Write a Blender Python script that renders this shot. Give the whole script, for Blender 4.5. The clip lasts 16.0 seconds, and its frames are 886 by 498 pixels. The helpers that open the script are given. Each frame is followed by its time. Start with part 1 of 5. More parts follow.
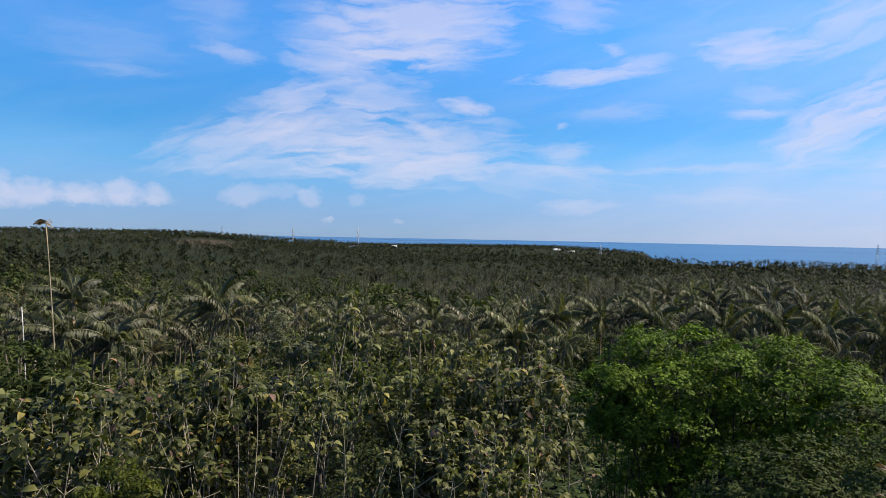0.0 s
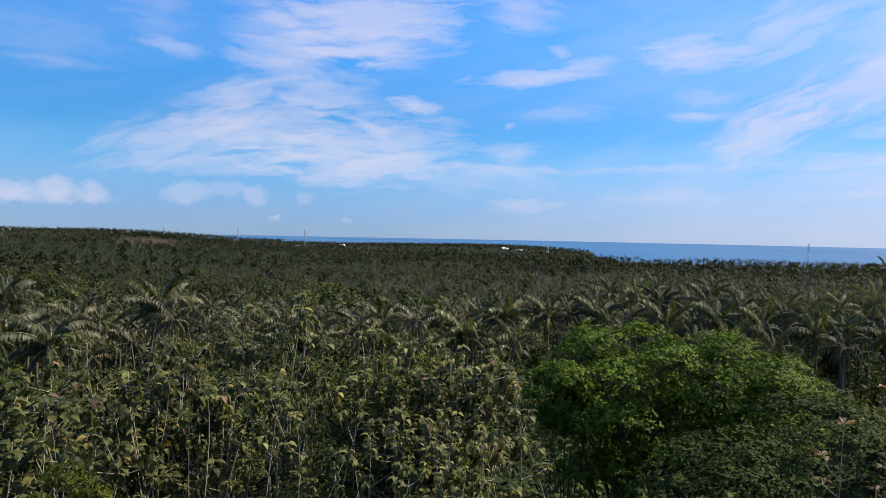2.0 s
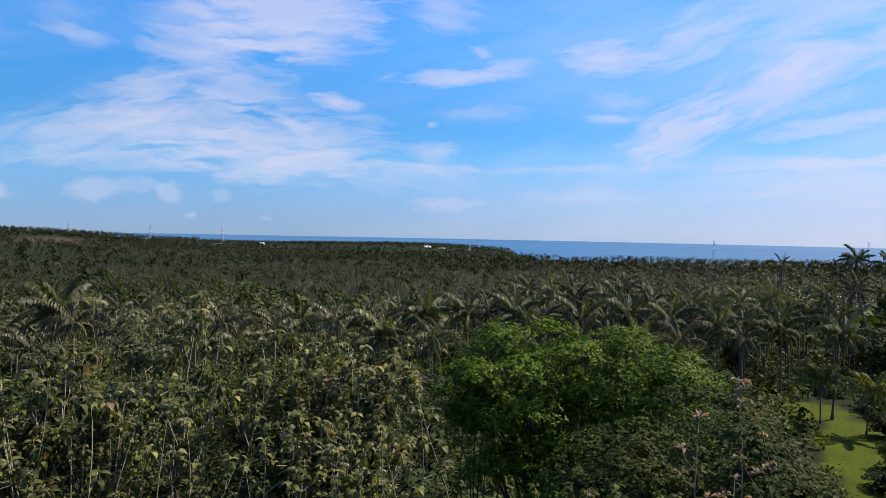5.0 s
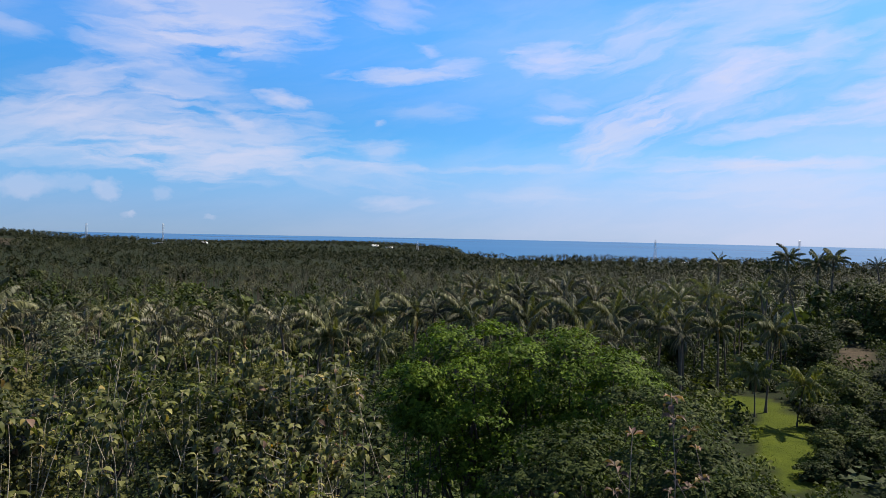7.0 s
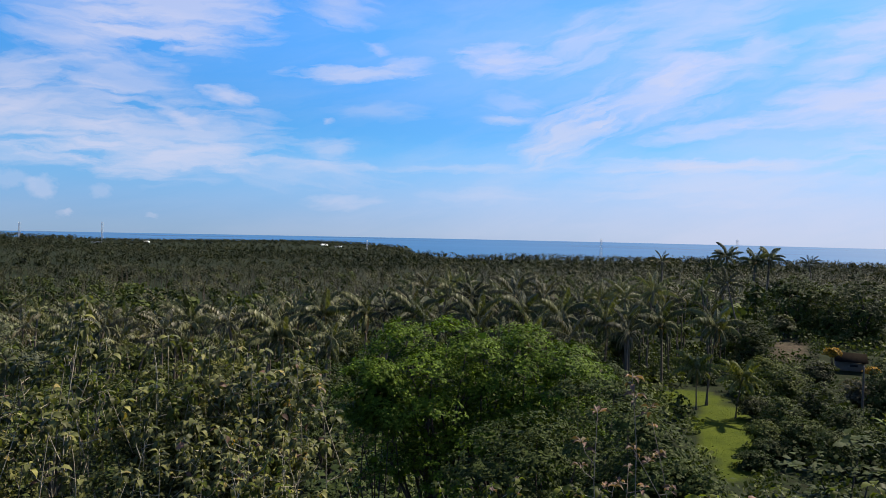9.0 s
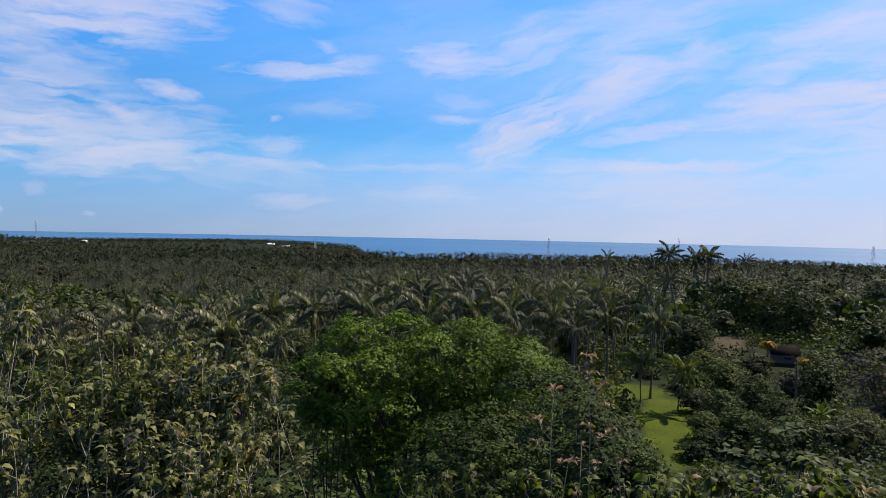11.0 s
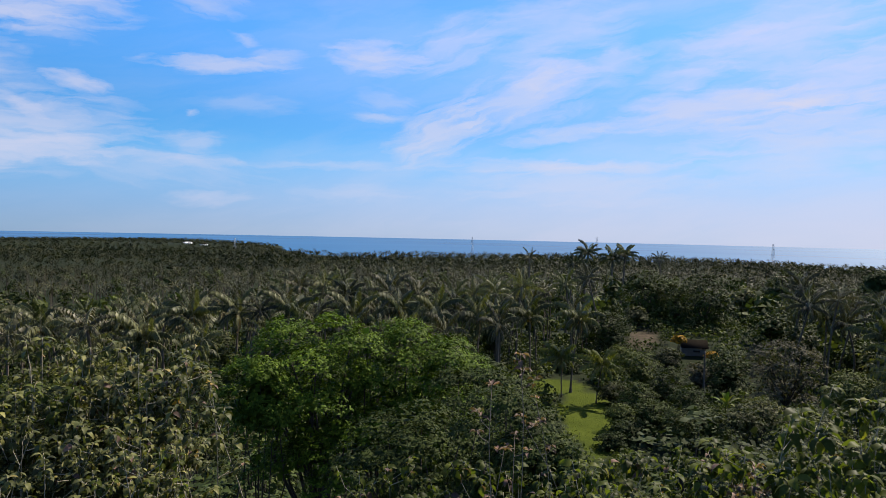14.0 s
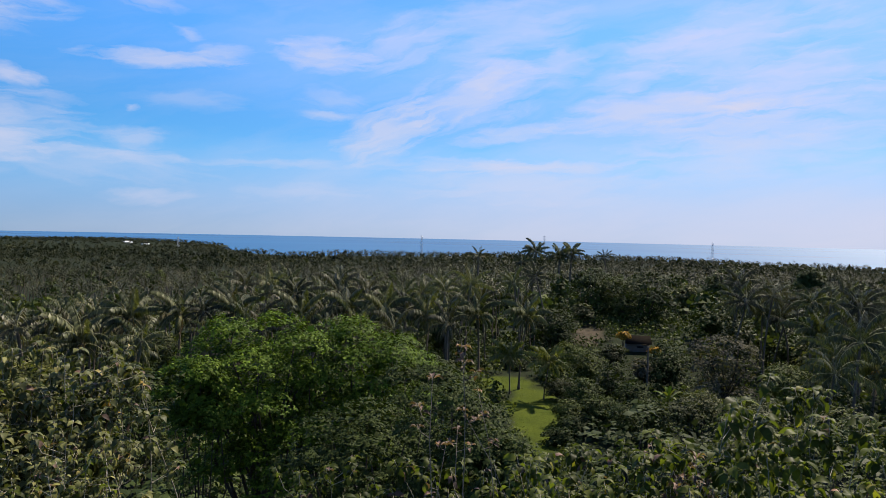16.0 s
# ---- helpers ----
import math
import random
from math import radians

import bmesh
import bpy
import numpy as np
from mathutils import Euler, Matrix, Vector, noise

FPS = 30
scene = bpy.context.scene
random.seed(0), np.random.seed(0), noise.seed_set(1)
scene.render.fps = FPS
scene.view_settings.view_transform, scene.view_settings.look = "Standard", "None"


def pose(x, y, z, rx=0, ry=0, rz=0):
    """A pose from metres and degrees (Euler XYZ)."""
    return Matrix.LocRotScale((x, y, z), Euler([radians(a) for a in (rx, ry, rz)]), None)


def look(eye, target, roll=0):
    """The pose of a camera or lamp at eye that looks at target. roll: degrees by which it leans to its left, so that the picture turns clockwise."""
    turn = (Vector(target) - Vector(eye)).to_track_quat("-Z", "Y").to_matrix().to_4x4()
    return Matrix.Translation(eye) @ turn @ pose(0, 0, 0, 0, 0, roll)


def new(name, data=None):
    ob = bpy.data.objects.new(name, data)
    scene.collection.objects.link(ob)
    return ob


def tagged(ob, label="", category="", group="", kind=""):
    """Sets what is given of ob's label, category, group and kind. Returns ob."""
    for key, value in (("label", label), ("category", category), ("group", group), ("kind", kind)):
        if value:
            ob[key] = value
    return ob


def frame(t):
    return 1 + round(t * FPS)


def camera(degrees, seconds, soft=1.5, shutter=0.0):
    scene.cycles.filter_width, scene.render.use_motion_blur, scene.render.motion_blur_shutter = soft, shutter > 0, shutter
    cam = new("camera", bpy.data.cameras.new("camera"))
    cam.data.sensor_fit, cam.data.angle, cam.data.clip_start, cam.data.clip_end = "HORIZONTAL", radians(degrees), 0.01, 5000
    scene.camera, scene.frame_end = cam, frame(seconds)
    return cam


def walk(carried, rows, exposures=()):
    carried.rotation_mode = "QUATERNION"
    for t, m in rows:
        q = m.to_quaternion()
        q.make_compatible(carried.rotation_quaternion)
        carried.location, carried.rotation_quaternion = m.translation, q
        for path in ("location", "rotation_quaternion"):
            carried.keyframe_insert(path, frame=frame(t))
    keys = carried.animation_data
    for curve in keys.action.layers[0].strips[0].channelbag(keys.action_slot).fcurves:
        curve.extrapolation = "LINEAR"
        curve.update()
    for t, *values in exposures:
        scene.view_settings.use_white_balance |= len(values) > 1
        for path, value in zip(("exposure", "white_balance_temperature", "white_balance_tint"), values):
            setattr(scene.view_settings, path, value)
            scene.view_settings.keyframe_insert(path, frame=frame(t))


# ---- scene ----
EYE = Vector((0.0, 0.0, 43.0))          # 43 m above the sea


def heading(yaw, pitch, roll, drift):
    """A camera pose close to EYE, off it by its drift: yaw clockwise from +Y, pitch up, in degrees."""
    a, p = radians(yaw), radians(pitch)
    way = Vector((math.sin(a) * math.cos(p), math.cos(a) * math.cos(p), math.sin(p)))
    eye = EYE + Vector(drift)
    return look(eye, eye + way * 100, roll)


cam = camera(66.8, 16.0, soft=0.5)
walk(cam, [
    (0.0, heading(0.000, -1.357, 1.071, (-0.06, 0.15, -0.05))), (1.0, heading(2.170, -1.363, 1.081, (-0.10, 0.09, -0.02))),
    (2.0, heading(4.360, -1.367, 1.099, (-0.16, 0.05, -0.04))), (3.0, heading(6.540, -1.375, 1.117, (-0.08, -0.00, -0.06))),
    (4.0, heading(8.700, -1.387, 1.134, (0.04, -0.00, -0.05))), (5.2, heading(11.383, -1.390, 1.137, (0.29, 0.14, -0.02))),
    (6.5, heading(14.290, -1.394, 1.141, (0.47, 0.27, 0.08))), (7.0, heading(15.360, -1.394, 1.151, (0.40, 0.25, 0.09))),
    (7.5, heading(16.430, -1.394, 1.160, (0.27, 0.19, 0.13))), (8.3, heading(18.150, -1.385, 1.180, (0.12, 0.08, 0.14))),
    (9.0, heading(19.655, -1.378, 1.197, (0.13, 0.06, 0.03))), (10.3, heading(22.460, -1.374, 1.202, (0.09, 0.04, -0.10))),
    (11.5, heading(25.050, -1.371, 1.207, (-0.06, -0.06, -0.08))), (12.2, heading(26.553, -1.362, 1.215, (-0.22, -0.21, -0.03))),
    (13.0, heading(28.270, -1.352, 1.225, (-0.34, -0.33, 0.02))), (14.5, heading(31.500, -1.354, 1.233, (-0.43, -0.45, 0.03))),
    (16.0, heading(34.733, -1.352, 1.245, (-0.24, -0.31, -0.06)))],
    exposures=[(0.0, 1.0), (6.0, 1.0), (12.0, 0.93), (16.0, 0.93)])

# ---------------------------------------------------------------- light
SUN_AZ, SUN_EL = 75.0, 47.0


def way_to(az, el):
    a, e = radians(az), radians(el)
    return Vector((math.sin(a) * math.cos(e), math.cos(a) * math.cos(e), math.sin(e)))


sun_data = bpy.data.lights.new("sun", "SUN")
sun_data.energy, sun_data.angle, sun_data.color = 5.0, radians(0.53), (1.0, 0.9, 0.72)
sun = new("sun", sun_data)
sun.matrix_world = look(way_to(SUN_AZ, SUN_EL) * 300, (0, 0, 0))

world = bpy.data.worlds.new("sky")
world.use_nodes = True
scene.world = world
WN, WL = world.node_tree.nodes, world.node_tree.links
WN.clear()


def wnode(kind, **settings):
    n = WN.new(kind)
    for key, value in settings.items():
        if key == "operation":
            n.operation = value
        elif key == "blend_type":
            n.blend_type = value
        elif key == "gradient_type":
            n.gradient_type = value
        elif key == "vector_type":
            n.vector_type = value
    return n


def wmath(op, a, b=None, clamp=False):
    n = wnode("ShaderNodeMath", operation=op)
    n.use_clamp = clamp
    for i, v in enumerate((a, b)):
        if v is None:
            continue
        if isinstance(v, (int, float)):
            n.inputs[i].default_value = v
        else:
            WL.new(v, n.inputs[i])
    return n.outputs[0]


def wnoise(vec, scale, detail, rough, dist=0.0):
    n = wnode("ShaderNodeTexNoise")
    WL.new(vec, n.inputs["Vector"])
    n.inputs["Scale"].default_value, n.inputs["Detail"].default_value = scale, detail
    n.inputs["Roughness"].default_value, n.inputs["Distortion"].default_value = rough, dist
    return n


def wstretch(vec, angle, sx, sy):
    n = wnode("ShaderNodeMapping", vector_type="POINT")
    n.inputs["Rotation"].default_value = (0, 0, radians(-angle))
    n.inputs["Scale"].default_value = (1, 1, 1)
    WL.new(vec, n.inputs["Vector"])
    m = wnode("ShaderNodeMapping", vector_type="POINT")
    m.inputs["Scale"].default_value = (1 / sx, 1 / sy, 1)
    WL.new(n.outputs[0], m.inputs["Vector"])
    return m.outputs[0]


tc = wnode("ShaderNodeTexCoord")
sep = wnode("ShaderNodeSeparateXYZ")
WL.new(tc.outputs["Generated"], sep.inputs[0])
az_d = wmath("MULTIPLY", wmath("ARCTAN2", sep.outputs[0], sep.outputs[1]), 57.2958)
el_d = wmath("MULTIPLY", wmath("ARCSINE", sep.outputs[2]), 57.2958)
comb = wnode("ShaderNodeCombineXYZ")
WL.new(az_d, comb.inputs[0]), WL.new(el_d, comb.inputs[1])
flat_dir = comb.outputs[0]


def nudged(source, amount):
    """The sky's directions, shifted by a noise."""
    v = wnode("ShaderNodeVectorMath", operation="SUBTRACT")
    WL.new(source.outputs["Color"], v.inputs[0])
    v.inputs[1].default_value = (0.5, 0.5, 0.5)
    k = wnode("ShaderNodeVectorMath", operation="MULTIPLY")
    WL.new(v.outputs[0], k.inputs[0])
    k.inputs[1].default_value = amount
    a = wnode("ShaderNodeVectorMath", operation="ADD")
    WL.new(flat_dir, a.inputs[0]), WL.new(k.outputs[0], a.inputs[1])
    return a.outputs[0]


# turbulence that frays the high clouds along the wind, and a rounder one for the heaped clouds over the sea
warped = nudged(wnoise(wstretch(flat_dir, 8, 3.6, 1.5), 1.0, 7, 0.58), (3.4, 1.5, 0))
puffed = nudged(wnoise(wstretch(flat_dir, 0, 1.1, 0.9), 1.0, 6, 0.6), (1.5, 1.5, 0))
# fibres along the three ways in which the streaks lie
FIBRES = [(lean, wnoise(wstretch(warped, lean, 5.0, 0.8), 1.0, 5, 0.55, 0.3).outputs["Fac"]) for lean in (-12, 2, 21)]
cloud_sum = []


def cumulus(az, el, half_len, half_wid, strength):
    """A small heap of cloud low in the sky."""
    m = wnode("ShaderNodeMapping", vector_type="TEXTURE")
    m.inputs["Location"].default_value = (az, el, 0)
    m.inputs["Scale"].default_value = (half_len * 1.0, half_wid * 1.25, 1)
    WL.new(puffed, m.inputs["Vector"])
    g = wnode("ShaderNodeTexGradient", gradient_type="SPHERICAL")
    WL.new(m.outputs[0], g.inputs[0])
    heaps.append(wmath("MULTIPLY", wmath("MINIMUM", wmath("MULTIPLY", g.outputs["Fac"], 1.9), 1.0), strength * 0.65))


def cirrus(az, el, half_len, half_wid, tilt, strength):
    """One wisp of high cloud, in degrees of the sky: thick in the middle, torn into fibres at its rim."""
    m = wnode("ShaderNodeMapping", vector_type="TEXTURE")
    m.inputs["Location"].default_value = (az, el, 0)
    m.inputs["Rotation"].default_value = (0, 0, radians(tilt))
    m.inputs["Scale"].default_value = (half_len * 1.4 + half_wid * 0.6, half_wid * 2.0, 1)
    WL.new(warped, m.inputs["Vector"])
    g = wnode("ShaderNodeTexGradient", gradient_type="SPHERICAL")
    WL.new(m.outputs[0], g.inputs[0])
    fibre = min(FIBRES, key=lambda f: abs(f[0] - tilt))[1]
    torn = wmath("ADD", g.outputs["Fac"], wmath("MULTIPLY", wmath("SUBTRACT", fibre, 0.56), wmath("MULTIPLY", wmath("MINIMUM", g.outputs["Fac"], 0.35), 4.2)))
    cloud_sum.append(wmath("MULTIPLY", wmath("MULTIPLY", wmath("SUBTRACT", torn, 0.1), 1.5, True), strength))


heaps = []
cirrus(-2.2, 17.22, 6.89, 2.65, 2, 0.74)
cirrus(-9.0, 13.40, 3.77, 1.06, -7, 0.44)
cirrus(-9.5, 15.80, 3.28, 2.51, 7, 0.35)
cirrus(-3.1, 15.06, 3.58, 0.87, -1, 0.44)
cirrus(-17.8, 13.90, 2.46, 0.53, -14, 0.34)
cirrus(-18.9, 16.89, 2.14, 1.64, -2, 0.16)
cirrus(-26.3, 11.95, 3.18, 0.39, 2, 0.13)
cirrus(-26.8, 13.40, 4.56, 1.45, -2, 0.11)
cirrus(-13.1, 10.73, 2.34, 0.92, 15, 0.53)
cirrus(-5.9, 11.18, 4.98, 1.06, -3, 0.44)
cirrus(-16.9, 7.22, 6.34, 1.45, 15, 0.53)
cirrus(-11.2, 8.15, 5.53, 2.02, 3, 0.53)
cirrus(-2.7, 6.94, 8.11, 1.83, 5, 0.66)
cirrus(-2.1, 8.78, 1.65, 0.39, -28, 0.48)
cirrus(-2.5, 5.29, 5.50, 1.25, 2, 0.44)
cirrus(-15.1, 5.13, 7.13, 0.58, 1, 0.35)
cirrus(1.7, 10.59, 1.80, 0.48, -8, 0.75)
cirrus(12.1, 12.91, 5.92, 0.48, 2, 0.75)
cirrus(16.3, 13.79, 2.20, 0.43, 3, 0.40)
cirrus(13.7, 15.09, 1.07, 0.29, -16, 0.35)
cirrus(9.5, 6.76, 2.69, 0.63, 5, 0.45)
cirrus(8.8, 5.44, 4.81, 0.48, -3, 0.40)
cirrus(9.7, 8.99, 0.54, 0.19, -0, 0.40)
cirrus(7.2, 4.76, 7.57, 1.06, -5, 0.25)
cirrus(11.3, 2.46, 3.00, 0.43, 3, 0.40)
cirrus(14.5, 10.01, 4.48, 0.48, 1, 0.20)
cirrus(10.7, 18.01, 2.79, 1.06, -7, 0.40)
cirrus(24.4, 14.29, 3.50, 0.92, -4, 0.80)
cirrus(31.0, 15.41, 3.72, 1.45, 16, 0.45)
cirrus(39.6, 16.95, 5.50, 1.93, 5, 0.40)
cirrus(29.9, 8.44, 3.38, 1.35, 24, 0.85)
cirrus(36.9, 11.10, 5.01, 1.73, 15, 0.65)
cirrus(39.1, 13.28, 3.10, 1.06, 6, 0.60)
cirrus(44.1, 13.90, 2.01, 1.06, 9, 0.50)
cirrus(40.4, 8.48, 4.30, 0.53, 9, 0.60)
cirrus(24.6, 9.58, 2.24, 0.34, -0, 0.50)
cirrus(25.2, 10.81, 2.37, 0.77, -6, 0.25)
cirrus(21.0, 5.61, 6.67, 0.29, 1, 0.30)
cirrus(36.5, 5.70, 8.91, 0.43, 0, 0.45)
cirrus(41.5, 4.23, 9.25, 1.35, 0, 0.35)
cirrus(22.9, 3.12, 4.76, 0.58, 1, 0.25)
cirrus(51.3, 10.21, 6.59, 1.11, 7, 0.80)
cirrus(61.7, 11.82, 6.01, 1.45, 7, 0.60)
cirrus(59.0, 10.20, 1.74, 0.43, 9, 0.50)
cirrus(50.7, 12.84, 3.33, 0.72, 8, 0.55)
cirrus(57.6, 15.38, 6.26, 1.64, 7, 0.45)
cirrus(59.3, 8.90, 8.68, 1.25, 11, 0.45)
cirrus(59.3, 7.29, 8.58, 1.93, 4, 0.40)
cirrus(42.4, 5.72, 7.04, 0.39, 2, 0.40)
cirrus(52.1, 15.11, 5.64, 0.67, 5, 0.35)
cumulus(-33.8, 2.52, 1.45, 1.25, 0.90)
cumulus(-31.6, 2.34, 1.93, 1.01, 0.85)
cumulus(-28.5, 2.48, 1.73, 0.82, 0.80)
cumulus(-25.6, 2.78, 1.64, 0.92, 0.85)
cumulus(-23.2, 2.58, 1.25, 0.77, 0.70)
cumulus(-27.2, 2.12, 5.78, 0.48, 0.40)
cumulus(-16.6, 2.82, 2.22, 0.82, 0.50)
cumulus(-13.5, 3.25, 2.41, 0.58, 0.30)
cumulus(-11.3, 2.75, 1.16, 0.87, 0.50)
cumulus(-7.4, 2.62, 0.87, 0.58, 0.30)
cumulus(-9.5, 0.94, 0.48, 0.24, 0.30)
cumulus(-3.8, 1.02, 0.58, 0.24, 0.30)
cumulus(-9.8, 0.90, 0.67, 0.29, 0.25)
# the same streaks go on behind the camera
cirrus(110, 24, 40, 5, 10, 0.5)
cirrus(150, 35, 30, 6, -8, 0.5)
cirrus(-70, 22, 30, 5, 6, 0.4)
cirrus(-130, 30, 35, 6, 0, 0.45)
cirrus(40, 48, 45, 7, 12, 0.5)

total = cloud_sum[0]
for c in cloud_sum[1:]:
    total = wmath("ADD", total, c)
for c in heaps:
    total = wmath("ADD", total, c)
# thin veil all over the sky, thicker toward the sun's side
sunside = wnode("ShaderNodeMapRange")
sunside.interpolation_type = "SMOOTHSTEP"
WL.new(az_d, sunside.inputs["Value"])
for k, v in (("From Min", -10.0), ("From Max", 80.0), ("To Min", 0.0), ("To Max", 1.0)):
    sunside.inputs[k].default_value = v
veil_n = wnoise(wstretch(warped, 12, 17.0, 3.4), 1.0, 6, 0.58, 0.4)
veil = wmath("MULTIPLY", wmath("SUBTRACT", veil_n.outputs["Fac"], 0.38, True), 1.9, True)
total = wmath("ADD", total, wmath("MULTIPLY", veil, wmath("ADD", wmath("MULTIPLY", sunside.outputs[0], 0.6), 0.12)))
total = wmath("ADD", total, wmath("MULTIPLY", sunside.outputs[0], 0.22))
# whitish air low over the sea
low = wnode("ShaderNodeMapRange")
low.interpolation_type = "SMOOTHSTEP"
WL.new(el_d, low.inputs["Value"])
for k, v in (("From Min", 0.0), ("From Max", 8.5), ("To Min", 1.0), ("To Max", 0.0)):
    low.inputs[k].default_value = v
total = wmath("ADD", total, wmath("MULTIPLY", low.outputs[0], wmath("ADD", wmath("MULTIPLY", sunside.outputs[0], 0.75), 0.2)))
cover = wmath("SUBTRACT", 1.0, wmath("POWER", 2.71828, wmath("MULTIPLY", total, -1.15)))

sky = wnode("ShaderNodeTexSky")
sky.sky_type, sky.sun_disc = "NISHITA", False
sky.sun_elevation, sky.sun_rotation = radians(SUN_EL), radians(SUN_AZ)
sky.altitude, sky.air_density, sky.dust_density, sky.ozone_density = 50, 1.0, 0.0, 3.0
# clear tropical blue: deeper overhead, cool and pale at the horizon
tint = wnode("ShaderNodeValToRGB")
tint.color_ramp.interpolation = "EASE"
els = tint.color_ramp.elements
els.new(0.5), els.new(0.7)
for e, (p, c) in zip(els, ((0.0, (0.22, 0.52, 1.2)), (0.16, (0.32, 0.88, 1.37)), (0.4, (0.5, 1.3, 1.95)), (1.0, (1.0, 1.7, 2.6)))):
    e.position, e.color = p, (*c, 1)
WL.new(wmath("DIVIDE", el_d, 45.0, True), tint.inputs[0])
toned = wnode("ShaderNodeMix")
toned.data_type, toned.blend_type = "RGBA", "MULTIPLY"
toned.inputs["Factor"].default_value = 1.0
WL.new(sky.outputs[0], toned.inputs["A"]), WL.new(tint.outputs[0], toned.inputs["B"])
mixc = wnode("ShaderNodeMix")
mixc.data_type = "RGBA"
WL.new(cover, mixc.inputs["Factor"])
WL.new(toned.outputs["Result"], mixc.inputs["A"])
mixc.inputs["B"].default_value = (7.4, 7.3, 8.9, 1)
bg = wnode("ShaderNodeBackground")
bg.inputs["Strength"].default_value = 0.05
WL.new(mixc.outputs["Result"], bg.inputs["Color"])
wout = wnode("ShaderNodeOutputWorld")
WL.new(bg.outputs[0], wout.inputs["Surface"])

# ---------------------------------------------------------------- materials


class Mat:
    """A node material with a few shorthands."""

    def __init__(self, name):
        self.m = bpy.data.materials.new(name)
        self.m.use_nodes = True
        self.n, self.l = self.m.node_tree.nodes, self.m.node_tree.links
        self.b = self.n["Principled BSDF"]
        self.out = self.n["Material Output"]

    def noise(self, scale, detail=4.0, rough=0.6, source="Object"):
        c = self.n.new("ShaderNodeTexCoord")
        t = self.n.new("ShaderNodeTexNoise")
        self.l.new(c.outputs[source], t.inputs["Vector"])
        t.inputs["Scale"].default_value, t.inputs["Detail"].default_value = scale, detail
        t.inputs["Roughness"].default_value = rough
        return t.outputs["Fac"]

    def world_noise(self, scale, detail=4.0):
        c = self.n.new("ShaderNodeNewGeometry")
        t = self.n.new("ShaderNodeTexNoise")
        self.l.new(c.outputs["Position"], t.inputs["Vector"])
        t.inputs["Scale"].default_value, t.inputs["Detail"].default_value = scale, detail
        return t.outputs["Fac"]

    def island(self):
        return self.n.new("ShaderNodeNewGeometry").outputs["Random Per Island"]

    def ramp(self, fac, *stops):
        r = self.n.new("ShaderNodeValToRGB")
        els = r.color_ramp.elements
        while len(els) < len(stops):
            els.new(0.5)
        for e, (p, c) in zip(els, stops):
            e.position, e.color = p, (*c, 1)
        self.l.new(fac, r.inputs[0])
        return r.outputs[0]

    def mix(self, fac, a, b, mode="MIX"):
        x = self.n.new("ShaderNodeMix")
        x.data_type, x.blend_type = "RGBA", mode
        for sock, v in ((x.inputs["Factor"], fac), (x.inputs["A"], a), (x.inputs["B"], b)):
            if isinstance(v, float):
                sock.default_value = v
            elif isinstance(v, tuple):
                sock.default_value = (*v, 1)
            else:
                self.l.new(v, sock)
        return x.outputs["Result"]

    def bump(self, fac, strength, distance=0.02):
        b = self.n.new("ShaderNodeBump")
        b.inputs["Strength"].default_value, b.inputs["Distance"].default_value = strength, distance
        self.l.new(fac, b.inputs["Height"])
        self.l.new(b.outputs[0], self.b.inputs["Normal"])

    def set(self, rough=0.6, spec=0.5, metal=0.0):
        self.b.inputs["Roughness"].default_value = rough
        self.b.inputs["Specular IOR Level"].default_value = spec
        self.b.inputs["Metallic"].default_value = metal

    def base(self, sock):
        self.l.new(sock, self.b.inputs["Base Color"])


def leaf_material(name, dark, mid, light, rare=None, patch=0.12, gloss=0.4, through_light=0.3, spec=0.5, tones=""):
    """Leaf: colour varies leaf by leaf, in larger patches and from tree to tree; light shines through a little."""
    k = Mat(name)
    per_leaf = k.ramp(k.island(), (0.0, dark), (0.55, mid), (0.93, light), (1.0, rare or light))
    # patch tones lean red and blue, painting in some haze and lens veil
    patches = k.ramp(k.world_noise(patch, 3), (0.3, (0.7, 0.67, 0.76)), (0.7, (1.44, 1.3, 1.3)))
    col = k.mix(1.0, per_leaf, patches, "MULTIPLY")
    blotch = k.ramp(k.world_noise(9.0, 2), (0.35, (0.82, 0.85, 0.8)), (0.65, (1.12, 1.1, 1.05)))
    col = k.mix(1.0, col, blotch, "MULTIPLY")
    if tones:
        if tones == "object":
            tone = k.n.new("ShaderNodeObjectInfo").outputs["Random"]
        else:
            at = k.n.new("ShaderNodeAttribute")
            at.attribute_name = "tone"
            tone = at.outputs["Fac"]
        col = k.mix(1.0, col, k.ramp(tone, (0.0, (0.5, 0.55, 0.55)), (0.5, (0.95, 0.97, 0.9)), (1.0, (1.7, 1.55, 1.4))), "MULTIPLY")
    k.base(col)
    k.set(gloss, spec)
    tr = k.n.new("ShaderNodeBsdfTranslucent")
    k.l.new(k.mix(1.0, col, (1.5, 1.7, 0.6), "MULTIPLY"), tr.inputs["Color"])
    ms = k.n.new("ShaderNodeMixShader")
    ms.inputs[0].default_value = through_light
    k.l.new(k.b.outputs[0], ms.inputs[1]), k.l.new(tr.outputs[0], ms.inputs[2])
    k.l.new(ms.outputs[0], k.out.inputs["Surface"])
    return k.m


def green(name, mid, rare=None, spread=1.0, **kw):
    """A leaf colour that varies moderately from leaf to leaf."""
    mid = (mid[0] * 1.08, mid[1] * 0.96, mid[2] * 1.2)
    dark = tuple(c * (1 - 0.38 * spread) for c in mid)
    light = (mid[0] * (1 + 0.62 * spread), mid[1] * (1 + 0.5 * spread), mid[2] * (1 + 0.4 * spread))
    return leaf_material(name, dark, mid, light, rare, **kw)


